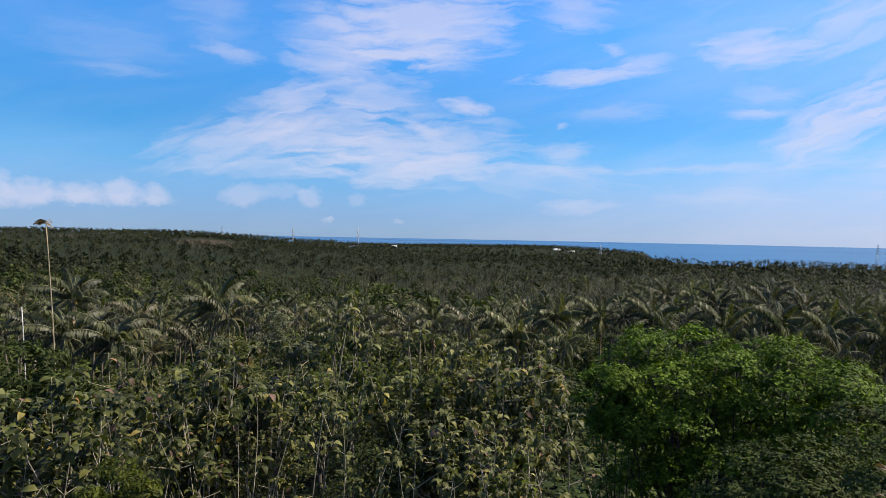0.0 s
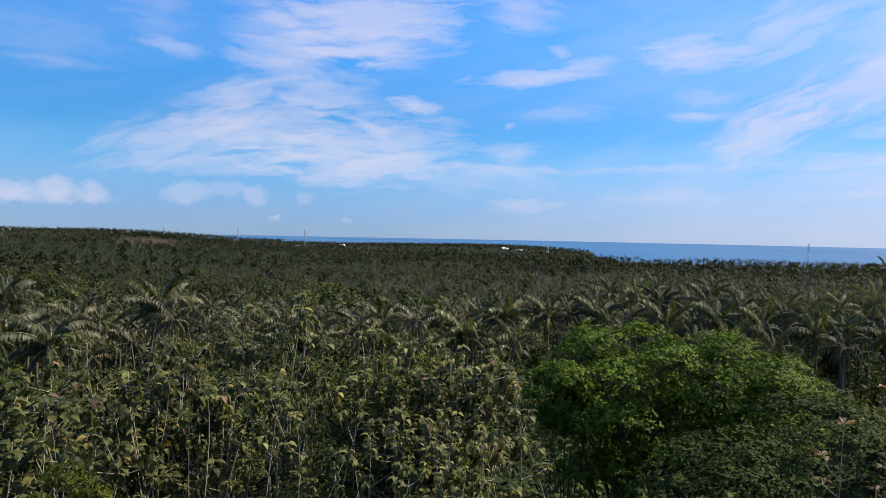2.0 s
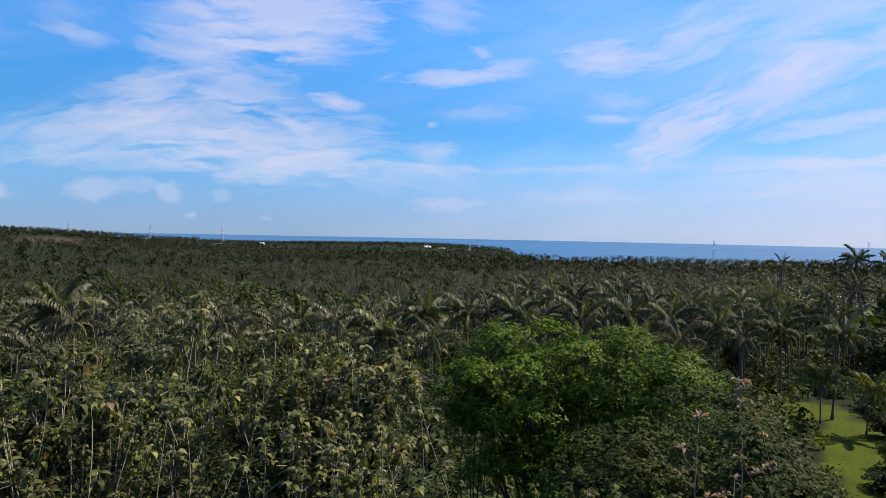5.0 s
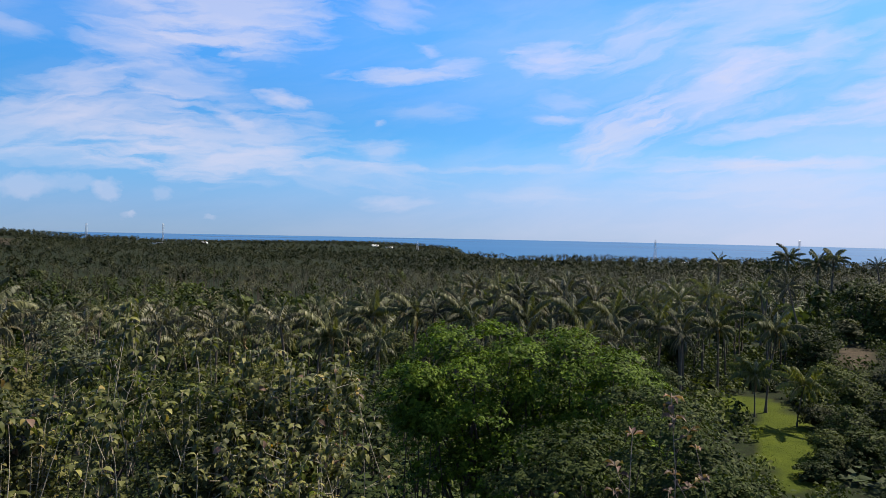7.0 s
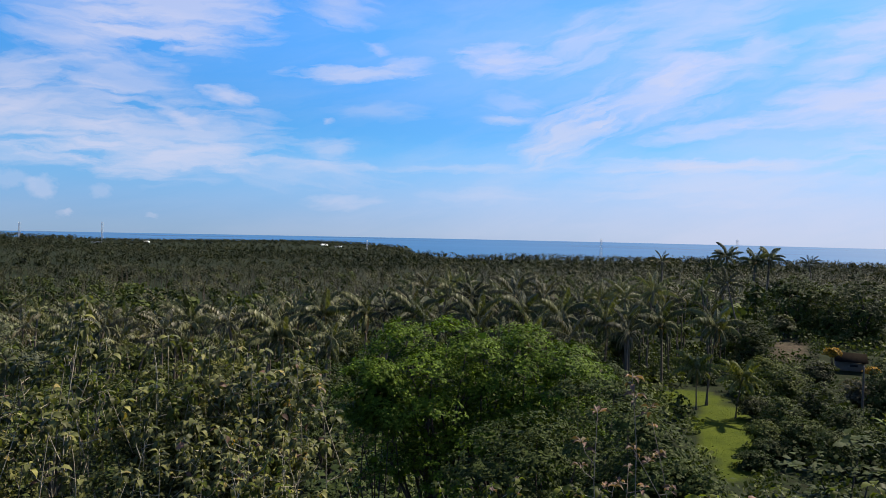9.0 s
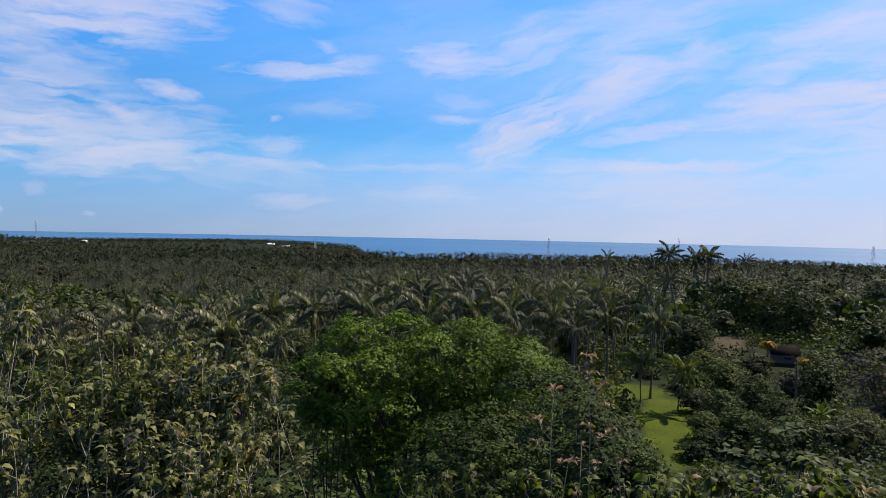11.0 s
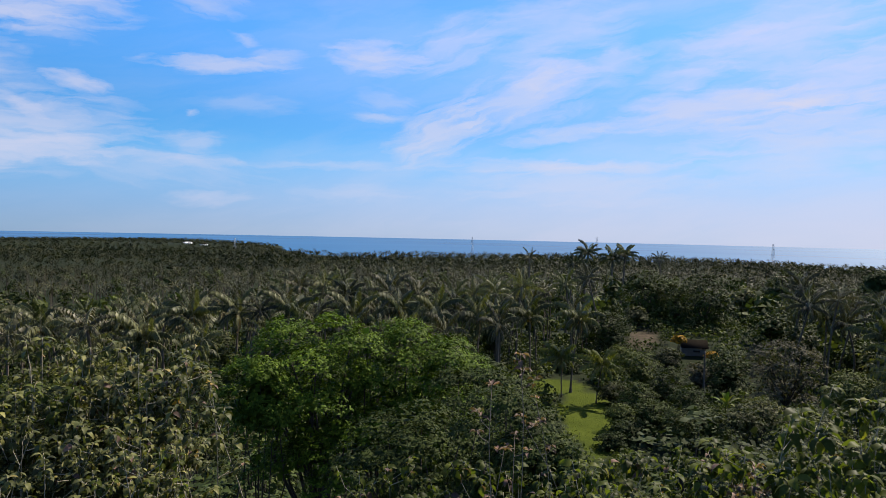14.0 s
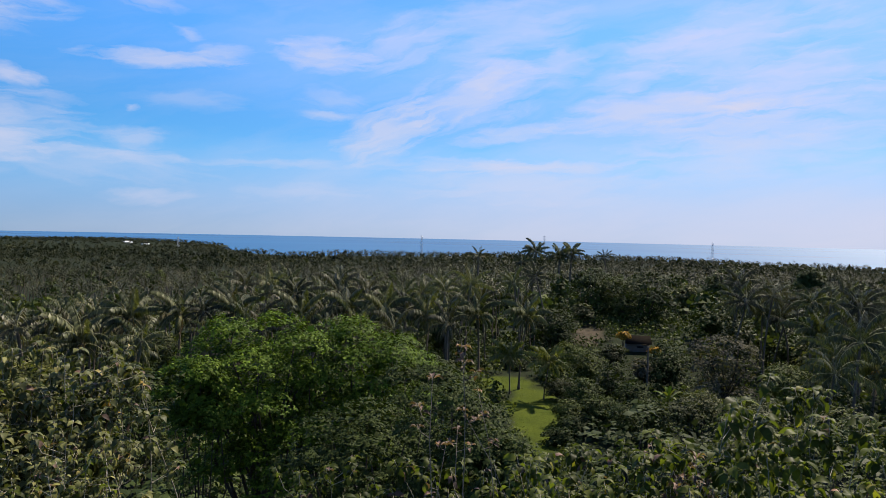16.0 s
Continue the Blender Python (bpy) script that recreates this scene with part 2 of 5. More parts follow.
M_PALM = green("palm_leaf", (0.038, 0.044, 0.02), (0.085, 0.08, 0.04), patch=0.05, gloss=0.48, through_light=0.15, spec=0.17, tones="object")
# greener and brighter copy of palm_leaf; its raised colour stands in for sunlit fronds
M_PALM_GREEN_LIT = green("green_lit_palm_leaf", (0.046, 0.062, 0.022), (0.1, 0.09, 0.035), patch=0.05, gloss=0.48, through_light=0.2, spec=0.17, tones="object")
M_PALM_YELLOW = leaf_material("yellow_palm_leaf", (0.045, 0.06, 0.014), (0.09, 0.105, 0.025), (0.15, 0.155, 0.045), None, 0.3, 0.45, 0.25, 0.2)
M_PALM_DRY = leaf_material("dry_palm_leaf", (0.12, 0.085, 0.045), (0.19, 0.14, 0.075), (0.26, 0.2, 0.11), None, 0.3, 0.6, 0.15, 0.3)
M_BROAD = green("broad_leaf", (0.031, 0.05, 0.0125), patch=0.05, gloss=0.65, through_light=0.15, spec=0.05, tones="object")
M_DARK = green("dark_leaf", (0.025, 0.042, 0.01), patch=0.12, gloss=0.6, through_light=0.12, spec=0.03)
M_SHADE = green("shade_tree_leaf", (0.027, 0.046, 0.011), patch=0.1, gloss=0.65, through_light=0.1, spec=0.05, tones="object")
M_BRIGHT = green("bright_leaf", (0.048, 0.094, 0.009), None, 1.3, patch=0.5, gloss=0.55, through_light=0.15, spec=0.03)
M_BIG = green("large_leaf", (0.07, 0.09, 0.025), (0.24, 0.18, 0.055), 1.5, patch=0.6, gloss=0.5, through_light=0.2, spec=0.1)
M_BIGGREEN = green("green_large_leaf", (0.046, 0.068, 0.0115), (0.17, 0.16, 0.03), 1.2, patch=0.6, gloss=0.5, through_light=0.42, spec=0.07)
M_BIGDULL = green("dull_large_leaf", (0.037, 0.052, 0.013), (0.2, 0.16, 0.05), 1.5, patch=0.6, gloss=0.5, through_light=0.2, spec=0.1)
M_VINE = green("vine_leaf", (0.044, 0.06, 0.02), patch=0.7, gloss=0.6, through_light=0.2, spec=0.06, tones="object")
M_RED = green("withering_leaf", (0.1, 0.076, 0.046), (0.09, 0.1, 0.03), 1.3, patch=1.2, gloss=0.55, through_light=0.25, spec=0.12)
M_YELLOW = leaf_material("yellow_leaf", (0.03, 0.045, 0.012), (0.22, 0.13, 0.015), (0.42, 0.24, 0.025), None, 2.0, 0.6, 0.25, 0.05)
M_AMBER = leaf_material("amber_dying_leaf", (0.3, 0.14, 0.012), (0.42, 0.22, 0.02), (0.5, 0.32, 0.05), None, 2.0, 0.5, 0.3, 0.15)
M_PALE = leaf_material("pale_leaf", (0.03, 0.038, 0.018), (0.065, 0.078, 0.04), (0.13, 0.145, 0.08), None, 0.3, 0.6, 0.2, 0.1)
M_GREYLEAF = green("grey_green_leaf", (0.05, 0.058, 0.03), patch=0.4, gloss=0.7, through_light=0.15, spec=0.05)
# distant haze is put into this leaf colour: greyer and bluer than the woods
M_FAR = green("far_canopy_haze_leaf", (0.0185, 0.027, 0.012), (0.055, 0.052, 0.03), patch=0.012, gloss=0.7, through_light=0.12, spec=0.05, tones="tree")
M_GROVE = green("grove_palm_leaf", (0.029, 0.037, 0.0155), (0.085, 0.08, 0.04), patch=0.05, gloss=0.55, through_light=0.15, spec=0.1, tones="tree")
M_WOODS = green("woods_leaf", (0.029, 0.047, 0.0125), patch=0.05, gloss=0.65, through_light=0.15, spec=0.05, tones="tree")


def bark_material(name, dark, light, scale=6.0):
    k = Mat(name)
    n = k.noise(scale, 6, 0.65)
    k.base(k.mix(0.35, k.ramp(n, (0.3, dark), (0.7, light)), k.ramp(k.noise(scale * 7, 3), (0.3, dark), (0.7, light))))
    k.bump(n, 0.5, 0.03)
    k.set(0.85, 0.3)
    return k.m


M_TRUNK = bark_material("palm_bark", (0.06, 0.048, 0.034), (0.14, 0.115, 0.085), 5)
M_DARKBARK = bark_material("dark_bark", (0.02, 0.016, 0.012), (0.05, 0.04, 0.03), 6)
M_BARK = bark_material("bark", (0.09, 0.07, 0.05), (0.22, 0.18, 0.14), 6)
M_STEM = bark_material("pale_stem", (0.13, 0.11, 0.075), (0.34, 0.3, 0.22), 9)
M_BAMBOO = bark_material("dry_bamboo", (0.24, 0.185, 0.11), (0.42, 0.34, 0.21), 4)
M_STICK = bark_material("bleached_wood", (0.3, 0.285, 0.26), (0.5, 0.48, 0.44), 5)
M_RACHIS = bark_material("frond_rib", (0.09, 0.095, 0.045), (0.19, 0.185, 0.1), 3)
M_NUT = bark_material("coconut_husk", (0.25, 0.14, 0.03), (0.4, 0.26, 0.05), 9)


def ground_material():
    """Forest floor: litter and undergrowth coloured dark for the shade under trees, with a mown lawn and bare brown
    patches.
    """
    k = Mat("forest_floor")
    # near-black colours that carry the shade below the crowns
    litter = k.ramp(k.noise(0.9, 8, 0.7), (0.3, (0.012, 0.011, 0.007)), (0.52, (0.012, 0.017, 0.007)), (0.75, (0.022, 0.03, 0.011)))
    grass = k.mix(0.5, k.ramp(k.noise(0.28, 6, 0.65), (0.3, (0.024, 0.038, 0.003)), (0.7, (0.066, 0.08, 0.008))),
                  k.ramp(k.noise(3.2, 6, 0.7), (0.25, (0.016, 0.028, 0.003)), (0.75, (0.07, 0.084, 0.009))))
    soil = k.ramp(k.noise(0.8, 6), (0.3, (0.026, 0.02, 0.013)), (0.7, (0.07, 0.054, 0.037)))
    a = k.n.new("ShaderNodeAttribute")
    a.attribute_name = "cover"
    s = k.n.new("ShaderNodeSeparateColor")
    k.l.new(a.outputs["Color"], s.inputs[0])
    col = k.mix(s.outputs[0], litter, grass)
    col = k.mix(s.outputs[1], col, soil)
    k.base(col)
    k.bump(k.noise(2.5, 8, 0.7), 0.6, 0.15)
    k.set(0.95, 0.04)
    return k.m


def sea_material():
    k = Mat("sea_water")
    c = k.n.new("ShaderNodeNewGeometry")
    mp = k.n.new("ShaderNodeMapping")
    mp.inputs["Scale"].default_value = (0.02, 0.05, 0.05)
    k.l.new(c.outputs["Position"], mp.inputs["Vector"])
    t = k.n.new("ShaderNodeTexNoise")
    k.l.new(mp.outputs[0], t.inputs["Vector"])
    t.inputs["Scale"].default_value, t.inputs["Detail"].default_value = 1.0, 9.0
    k.base(k.ramp(k.world_noise(0.0015, 4), (0.35, (0.01, 0.072, 0.175)), (0.65, (0.014, 0.086, 0.2))))
    k.bump(t.outputs["Fac"], 0.4, 5.0)
    k.set(0.9, 0.0)
    # wind-roughened water mirrors only part of the low sky
    gl = k.n.new("ShaderNodeBsdfGlossy")
    gl.inputs["Roughness"].default_value = 0.25
    ms = k.n.new("ShaderNodeMixShader")
    ms.inputs[0].default_value = 0.25
    k.l.new(k.b.outputs[0], ms.inputs[1]), k.l.new(gl.outputs[0], ms.inputs[2])
    k.l.new(ms.outputs[0], k.out.inputs["Surface"])
    return k.m


M_GROUND, M_SEA = ground_material(), sea_material()


def plain_material(name, a, b, scale, rough=0.7, metal=0.0, bump=0.2, spec=0.15):
    k = Mat(name)
    n = k.noise(scale, 6, 0.65)
    k.base(k.mix(0.4, k.ramp(n, (0.3, a), (0.7, b)), k.ramp(k.noise(scale * 0.2, 3), (0.3, a), (0.7, b))))
    k.bump(n, bump, 0.01)
    k.set(rough, spec, metal)
    return k.m


M_ROOF = plain_material("weathered_roof_iron", (0.007, 0.006, 0.005), (0.014, 0.012, 0.01), 3, 1.0, 0.0, 0.2, 0.0)
# the plaster's grey is lowered to paint in the shade of the trees
M_PLASTER = plain_material("grey_plaster_in_shade", (0.1, 0.085, 0.07), (0.15, 0.13, 0.11), 2)
M_WHITE = plain_material("white_wall_paint", (0.68, 0.67, 0.64), (0.82, 0.81, 0.79), 1.5)
M_STEEL = plain_material("painted_steel", (0.33, 0.34, 0.36), (0.45, 0.46, 0.48), 0.5, 0.5, 0.4)
M_GLASSDARK = plain_material("dark_opening", (0.015, 0.015, 0.015), (0.03, 0.03, 0.03), 2)
M_POST = plain_material("dark_post_wood", (0.06, 0.05, 0.04), (0.13, 0.11, 0.09), 5)

# ---------------------------------------------------------------- mesh helpers
rng = np.random.default_rng(7)


def spot(az, r):
    a = math.radians(az)
    return r * math.sin(a), r * math.cos(a)


def smooth(a, b, x):
    t = np.clip((np.asarray(x, float) - a) / (b - a), 0, 1)
    return t * t * (3 - 2 * t)


def ground_z(x, y):
    """Height of the ground above the sea."""
    x, y = np.asarray(x, float), np.asarray(y, float)
    r = np.hypot(x, y)
    az = np.degrees(np.arctan2(x, y))
    right = np.interp(r, [0, 12, 30, 48, 62, 112, 150, 200, 280, 500, 900, 1180, 1300, 1500],
                      [31, 31, 28.5, 25, 22.2, 21.8, 17, 13, 9.5, 8, 4, 1.5, -4, -8])
    left = np.interp(r, [0, 12, 30, 48, 70, 100, 150, 200, 280, 500, 1000, 1500, 1900, 2050, 2400],
                     [31, 31, 28.5, 25, 22.5, 20, 16.5, 13, 9.5, 7, 4, 3.5, 2, -4, -8])
    w = smooth(25, 8, np.abs(az + 40) - 40)
    hill = smooth(-5, -23, az) * smooth(450, 1450, r) * 24.5 * (az > -150)
    head = smooth(-14, -6, az) * smooth(23, 7, az) * smooth(1120, 1380, r) * smooth(2000, 1800, r) * 8
    terrace = smooth(98, 122, r) * smooth(205, 165, r) * smooth(42.5, 46, az) * smooth(62, 56, az) * np.interp(r, [100, 110, 122, 150, 200], [1, 2.2, 4.3, 7.8, 6])
    z = right * (1 - w) + left * w + hill * (r < 2600) + head + terrace
    bumps = np.sin(x * 0.021 + 1) * np.cos(y * 0.017) * 1.2 + np.sin(x * 0.006 - y * 0.004) * 1.8
    return z + bumps * smooth(130, 400, r) * smooth(-3, 3, z)


def tri_mesh(name, v, f):
    """A mesh from arrays of corners and faces (all triangles or all quads)."""
    v, f = np.asarray(v, np.float32), np.asarray(f, np.int32)
    me = bpy.data.meshes.new(name)
    k = f.shape[1]
    me.vertices.add(len(v)), me.loops.add(f.size), me.polygons.add(len(f))
    me.vertices.foreach_set("co", v.ravel())
    me.loops.foreach_set("vertex_index", f.ravel())
    me.polygons.foreach_set("loop_start", np.arange(0, f.size, k, dtype=np.int32))
    me.update(calc_edges=True)
    return me


def mesh_part(name, v, f, mat, parent=None, label="", smooth_faces=False):
    me = tri_mesh(name, v, f)
    me.materials.append(mat)
    if smooth_faces:
        me.polygons.foreach_set("use_smooth", np.ones(len(me.polygons), bool))
    ob = new(name, me)
    if parent is not None:
        ob.parent = parent
    if label:
        tagged(ob, label=label)
    return ob


def share_part(name, me, parent, m=None, label=""):
    ob = new(name, me)
    ob.parent = parent
    if m is not None:
        ob.matrix_basis = m
    if label:
        tagged(ob, label=label)
    return ob


def thing(name, x, y, z, label, category, group="", kind="", turn=0.0):
    e = new(name)
    e.empty_display_size = 0.3
    e.location, e.rotation_euler = (x, y, z), (0, 0, turn)
    return tagged(e, label, category, group, kind)


class Soup:
    """Collects triangles."""

    def __init__(self):
        self.v, self.f, self.n, self.tone = [], [], 0, []

    def add(self, v, f):
        v = np.asarray(v, np.float32).reshape(-1, 3)
        self.v.append(v), self.f.append(np.asarray(f, np.int32) + self.n)
        self.n += len(v)

    def get(self):
        return np.concatenate(self.v), np.concatenate(self.f)


def unit(a):
    return a / np.maximum(np.linalg.norm(a, axis=-1, keepdims=True), 1e-9)


def tube(path, radii, sides=6):
    """A tapered tube of triangles along a path."""
    p, rr = np.asarray(path, float), np.asarray(radii, float)
    d = unit(np.gradient(p, axis=0))
    ref = np.where(np.abs(d[:, 2:3]) > 0.9, [[1.0, 0, 0]], [[0, 0, 1.0]])
    s = unit(np.cross(d, ref))
    u = np.cross(s, d)
    a = np.linspace(0, 2 * math.pi, sides, endpoint=False)
    v = p[:, None] + rr[:, None, None] * (np.cos(a)[None, :, None] * s[:, None] + np.sin(a)[None, :, None] * u[:, None])
    n = len(p)
    f = []
    for i in range(n - 1):
        for j in range(sides):
            q, w = i * sides + j, i * sides + (j + 1) % sides
            f += [(q, w, w + sides), (q, w + sides, q + sides)]
    for j in range(1, sides - 1):
        f.append(((n - 1) * sides, (n - 1) * sides + j, (n - 1) * sides + j + 1))
    return v.reshape(-1, 3), np.array(f)


def box_mesh(x0, x1, y0, y1, z0, z1):
    v = [(x, y, z) for z in (z0, z1) for y in (y0, y1) for x in (x0, x1)]
    f = [(0, 2, 3, 1), (4, 5, 7, 6), (0, 1, 5, 4), (2, 6, 7, 3), (0, 4, 6, 2), (1, 3, 7, 5)]
    return v, f


# leaf blades: the stalk end at the origin, +x along the blade, z up, folded along the midrib and drooping
LEAF_OVAL = (np.array([(0, 0, 0), (0.45, 0.2, 0.04), (0.45, 0, -0.02), (0.45, -0.2, 0.04), (1, 0, -0.14)], float),
             np.array([(0, 2, 1), (0, 3, 2), (2, 4, 1), (2, 3, 4)]))
LEAF_ARCH = (np.array([(0, 0, 0), (0.12, 0, 0.03), (0.31, 0.24, 0.06), (0.33, 0, 0.02), (0.31, -0.24, 0.06), (0.58, 0.24, -0.1), (0.58, 0, -0.15), (0.58, -0.24, -0.1), (0.76, 0.13, -0.36), (0.76, -0.13, -0.36), (0.82, 0, -0.6)], float),
             np.array([(0, 1, 2), (0, 4, 1), (1, 3, 2), (1, 4, 3), (2, 3, 5), (3, 6, 5), (3, 4, 7), (3, 7, 6), (5, 6, 8), (6, 10, 8), (6, 7, 9), (6, 9, 10)]))
LEAF_CURL = (np.array([(0, 0, 0), (0.3, 0.2, 0.16), (0.34, 0, 0.0), (0.3, -0.2, 0.16), (0.62, 0.17, 0.1), (0.62, 0, -0.12), (0.62, -0.19, 0.12), (0.8, 0.02, -0.4)], float),
             np.array([(0, 2, 1), (0, 3, 2), (1, 2, 4), (2, 5, 4), (2, 3, 6), (2, 6, 5), (4, 5, 7), (5, 6, 7)]))
LEAF_QUAD = (np.array([(0, 0, 0), (0.5, 0.3, 0.05), (0.5, -0.3, 0.05), (1, 0, -0.1)], float), np.array([(0, 2, 1), (1, 2, 3)]))


def scatter(soup, blade, pos, way, size, roll=None, wide=1.0, face=None):
    """Copies of a blade at positions, pointing along ways, tops facing up but rolled at random."""
    tv, tf = blade
    pos, way = np.asarray(pos, float), unit(np.asarray(way, float))
    n = len(pos)
    up = (np.tile([[0, 0, 1.0]], (n, 1)) if face is None else face) + rng.normal(0, 0.25, (n, 3))
    side = unit(np.cross(up, way))
    up = np.cross(way, side)
    if roll is not None:
        c, s = np.cos(roll)[:, None], np.sin(roll)[:, None]
        side, up = side * c + up * s, up * c - side * s
    size = np.asarray(size, float).reshape(-1, 1, 1)
    v = pos[:, None] + size * (tv[None, :, 0:1] * way[:, None] + wide * tv[None, :, 1:2] * side[:, None] + tv[None, :, 2:3] * up[:, None])
    f = tf[None] + (np.arange(n) * len(tv))[:, None, None]
    soup.add(v.reshape(-1, 3), f.reshape(-1, 3))


def stamp(soup, tmpl, pos, turn, scale):
    """Turned and scaled copies of a whole template."""
    tv, tf = tmpl
    n = len(pos)
    c, s = np.cos(turn)[:, None], np.sin(turn)[:, None]
    x = (tv[None, :, 0] * c - tv[None, :, 1] * s) * scale[:, None]
    y = (tv[None, :, 0] * s + tv[None, :, 1] * c) * scale[:, None]
    z = tv[None, :, 2] * scale[:, None]
    v = np.stack([x, y, z], -1) + np.asarray(pos)[:, None]
    f = tf[None] + (np.arange(n) * len(tv))[:, None, None]
    soup.add(v.reshape(-1, 3), f.reshape(-1, 3))
    soup.tone.append(np.repeat(rng.uniform(0, 1, n), len(tv)))


def give_tones(ob, soup):
    """Each tree's own tone, kept with its leaves."""
    layer = ob.data.attributes.new("tone", "FLOAT", "POINT")
    layer.data.foreach_set("value", np.concatenate(soup.tone).astype(np.float32))


# ---------------------------------------------------------------- ground and sea


def lawn_mask(x, y):
    """1 on the mown lawn, 0 off it."""
    a = math.radians(42.9)
    u, w = x * math.sin(a) + y * math.cos(a) - 79.5, x * math.cos(a) - y * math.sin(a)
    d = np.hypot(u / 15.5, (w - 0.3 + 0.06 * u) / 3.7) + 0.16 * np.sin(u * 0.55 + 1) * np.cos(w * 0.9) + 0.08 * np.sin(u * 1.7) * np.sin(w * 2.1)
    far = np.hypot((u - 15) / 5.0, (w + 4.5) / 4.0) + 0.1 * np.sin(u * 1.1) * np.cos(w * 0.8)
    return 1 - smooth(0.85, 1.1, np.minimum(d, far))


def bare_mask(x, y):
    """Bare brown earth: the terrace by the hut and a dry field on the hill."""
    def blob(az, r, a, b):
        bx, by = spot(az, r)
        s, c = math.sin(math.radians(az)), math.cos(math.radians(az))
        return 1 - smooth(0.7, 1.1, np.hypot(((x - bx) * s + (y - by) * c) / a, ((x - bx) * c - (y - by) * s) / b) + 0.12 * np.sin(x * 0.31) * np.cos(y * 0.27))
    return np.maximum.reduce([blob(47.3, 126, 9, 3.2), blob(-19.5, 1150, 170, 62), blob(-29, 1350, 60, 30)])


radii = np.concatenate([np.linspace(0.01, 60, 26), np.linspace(62, 130, 46), np.linspace(140, 500, 30), np.linspace(540, 2500, 46), [3000, 4000, 4940]])
azs = np.radians(np.concatenate([np.linspace(-50, 85, 190), np.linspace(88, 307, 60)]))
R, A = np.meshgrid(radii, azs, indexing="ij")
gx, gy = R * np.sin(A), R * np.cos(A)
gz = ground_z(gx, gy)
nr, na = R.shape
gv = np.stack([gx, gy, gz], -1).reshape(-1, 3)
ii, jj = np.meshgrid(np.arange(nr - 1), np.arange(na), indexing="ij")
q0, q1 = ii * na + jj, ii * na + (jj + 1) % na
gf = np.stack([q0, q0 + na, q1 + na, q1], -1).reshape(-1, 4)
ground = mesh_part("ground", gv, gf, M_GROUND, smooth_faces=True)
tagged(ground, "forest floor darkened as in tree shade, with a mown lawn clearing", "ground", kind="structure")
cover_layer = ground.data.color_attributes.new("cover", "FLOAT_COLOR", "POINT")
cv = np.zeros((len(gv), 4), np.float32)
cv[:, 0], cv[:, 1], cv[:, 3] = lawn_mask(gv[:, 0], gv[:, 1]), bare_mask(gv[:, 0], gv[:, 1]), 1
cover_layer.data.foreach_set("color", cv.ravel())

th = np.linspace(0, 2 * math.pi, 192, endpoint=False)
rings = np.array([900, 1400, 2000, 3000, 4000, 4950.0])
sv = np.stack([np.outer(rings, np.sin(th)), np.outer(rings, np.cos(th)), np.zeros((6, 192))], -1).reshape(-1, 3)
i2, j2 = np.meshgrid(np.arange(5), np.arange(192), indexing="ij")
s0, s1 = i2 * 192 + j2, i2 * 192 + (j2 + 1) % 192
sea = mesh_part("water", sv, np.stack([s0, s0 + 192, s1 + 192, s1], -1).reshape(-1, 4), M_SEA)
tagged(sea, "deep blue sea reaching the horizon", "sea", kind="structure")

# ---------------------------------------------------------------- coconut palms
WIND = unit(np.array([-0.9, -0.35, 0.0]))      # the breeze lays the fronds over this way


def frond(length, rise, bend, pairs, blade, width, rib=True, sides=3, n=9):
    """One palm leaf along +x: an arching rib with hanging leaflets. Returns the leaflets and the rib apart."""
    s = np.linspace(0, 1, n)
    ang = np.radians(rise) - np.radians(bend) * s ** 1.3
    step = length / (n - 1)
    x = np.concatenate([[0], np.cumsum(np.cos(ang[:-1]) * step)])
    z = np.concatenate([[0], np.cumsum(np.sin(ang[:-1]) * step)])
    path = np.stack([x, np.zeros(n), z], -1)
    t = np.linspace(0.14, 0.99, pairs)
    px, pz, pa = np.interp(t, s, x), np.interp(t, s, z), np.interp(t, s, ang)
    reach = blade * np.interp(t, [0.1, 0.35, 0.75, 1.0], [0.6, 1.0, 0.9, 0.45]) * rng.uniform(0.85, 1.12, pairs)
    v, f = [], []
    for side in (-1, 1):
        fwd = np.stack([np.cos(pa), np.zeros(pairs), np.sin(pa)], -1)
        hang = rng.uniform(0.55, 1.15, pairs)
        d = unit(fwd * 0.45 + np.stack([0 * t, side * rng.uniform(0.35, 0.95, pairs), -hang], -1))
        p0 = np.stack([px, 0 * t, pz], -1)
        mid = p0 + d * reach[:, None] * 0.55
        d2 = unit(d + np.array([0, 0, -1.35]))
        tip = mid + d2 * reach[:, None] * 0.45
        wv_ = fwd * (width * rng.uniform(0.8, 1.2, (pairs, 1)))
        q = np.stack([p0, mid - wv_ * 0.5, mid + wv_ * 0.5, tip], 1)
        k = np.arange(pairs)[:, None, None] * 4 + (len(v) * pairs * 4)
        v.append(q.reshape(-1, 3))
        f.append((np.array([(0, 1, 2), (1, 3, 2)])[None] + k).reshape(-1, 3))
    leaf = np.concatenate(v), np.concatenate(f)
    ribs = tube(path, np.linspace(0.046, 0.013, n), sides) if rib else None
    return leaf, ribs


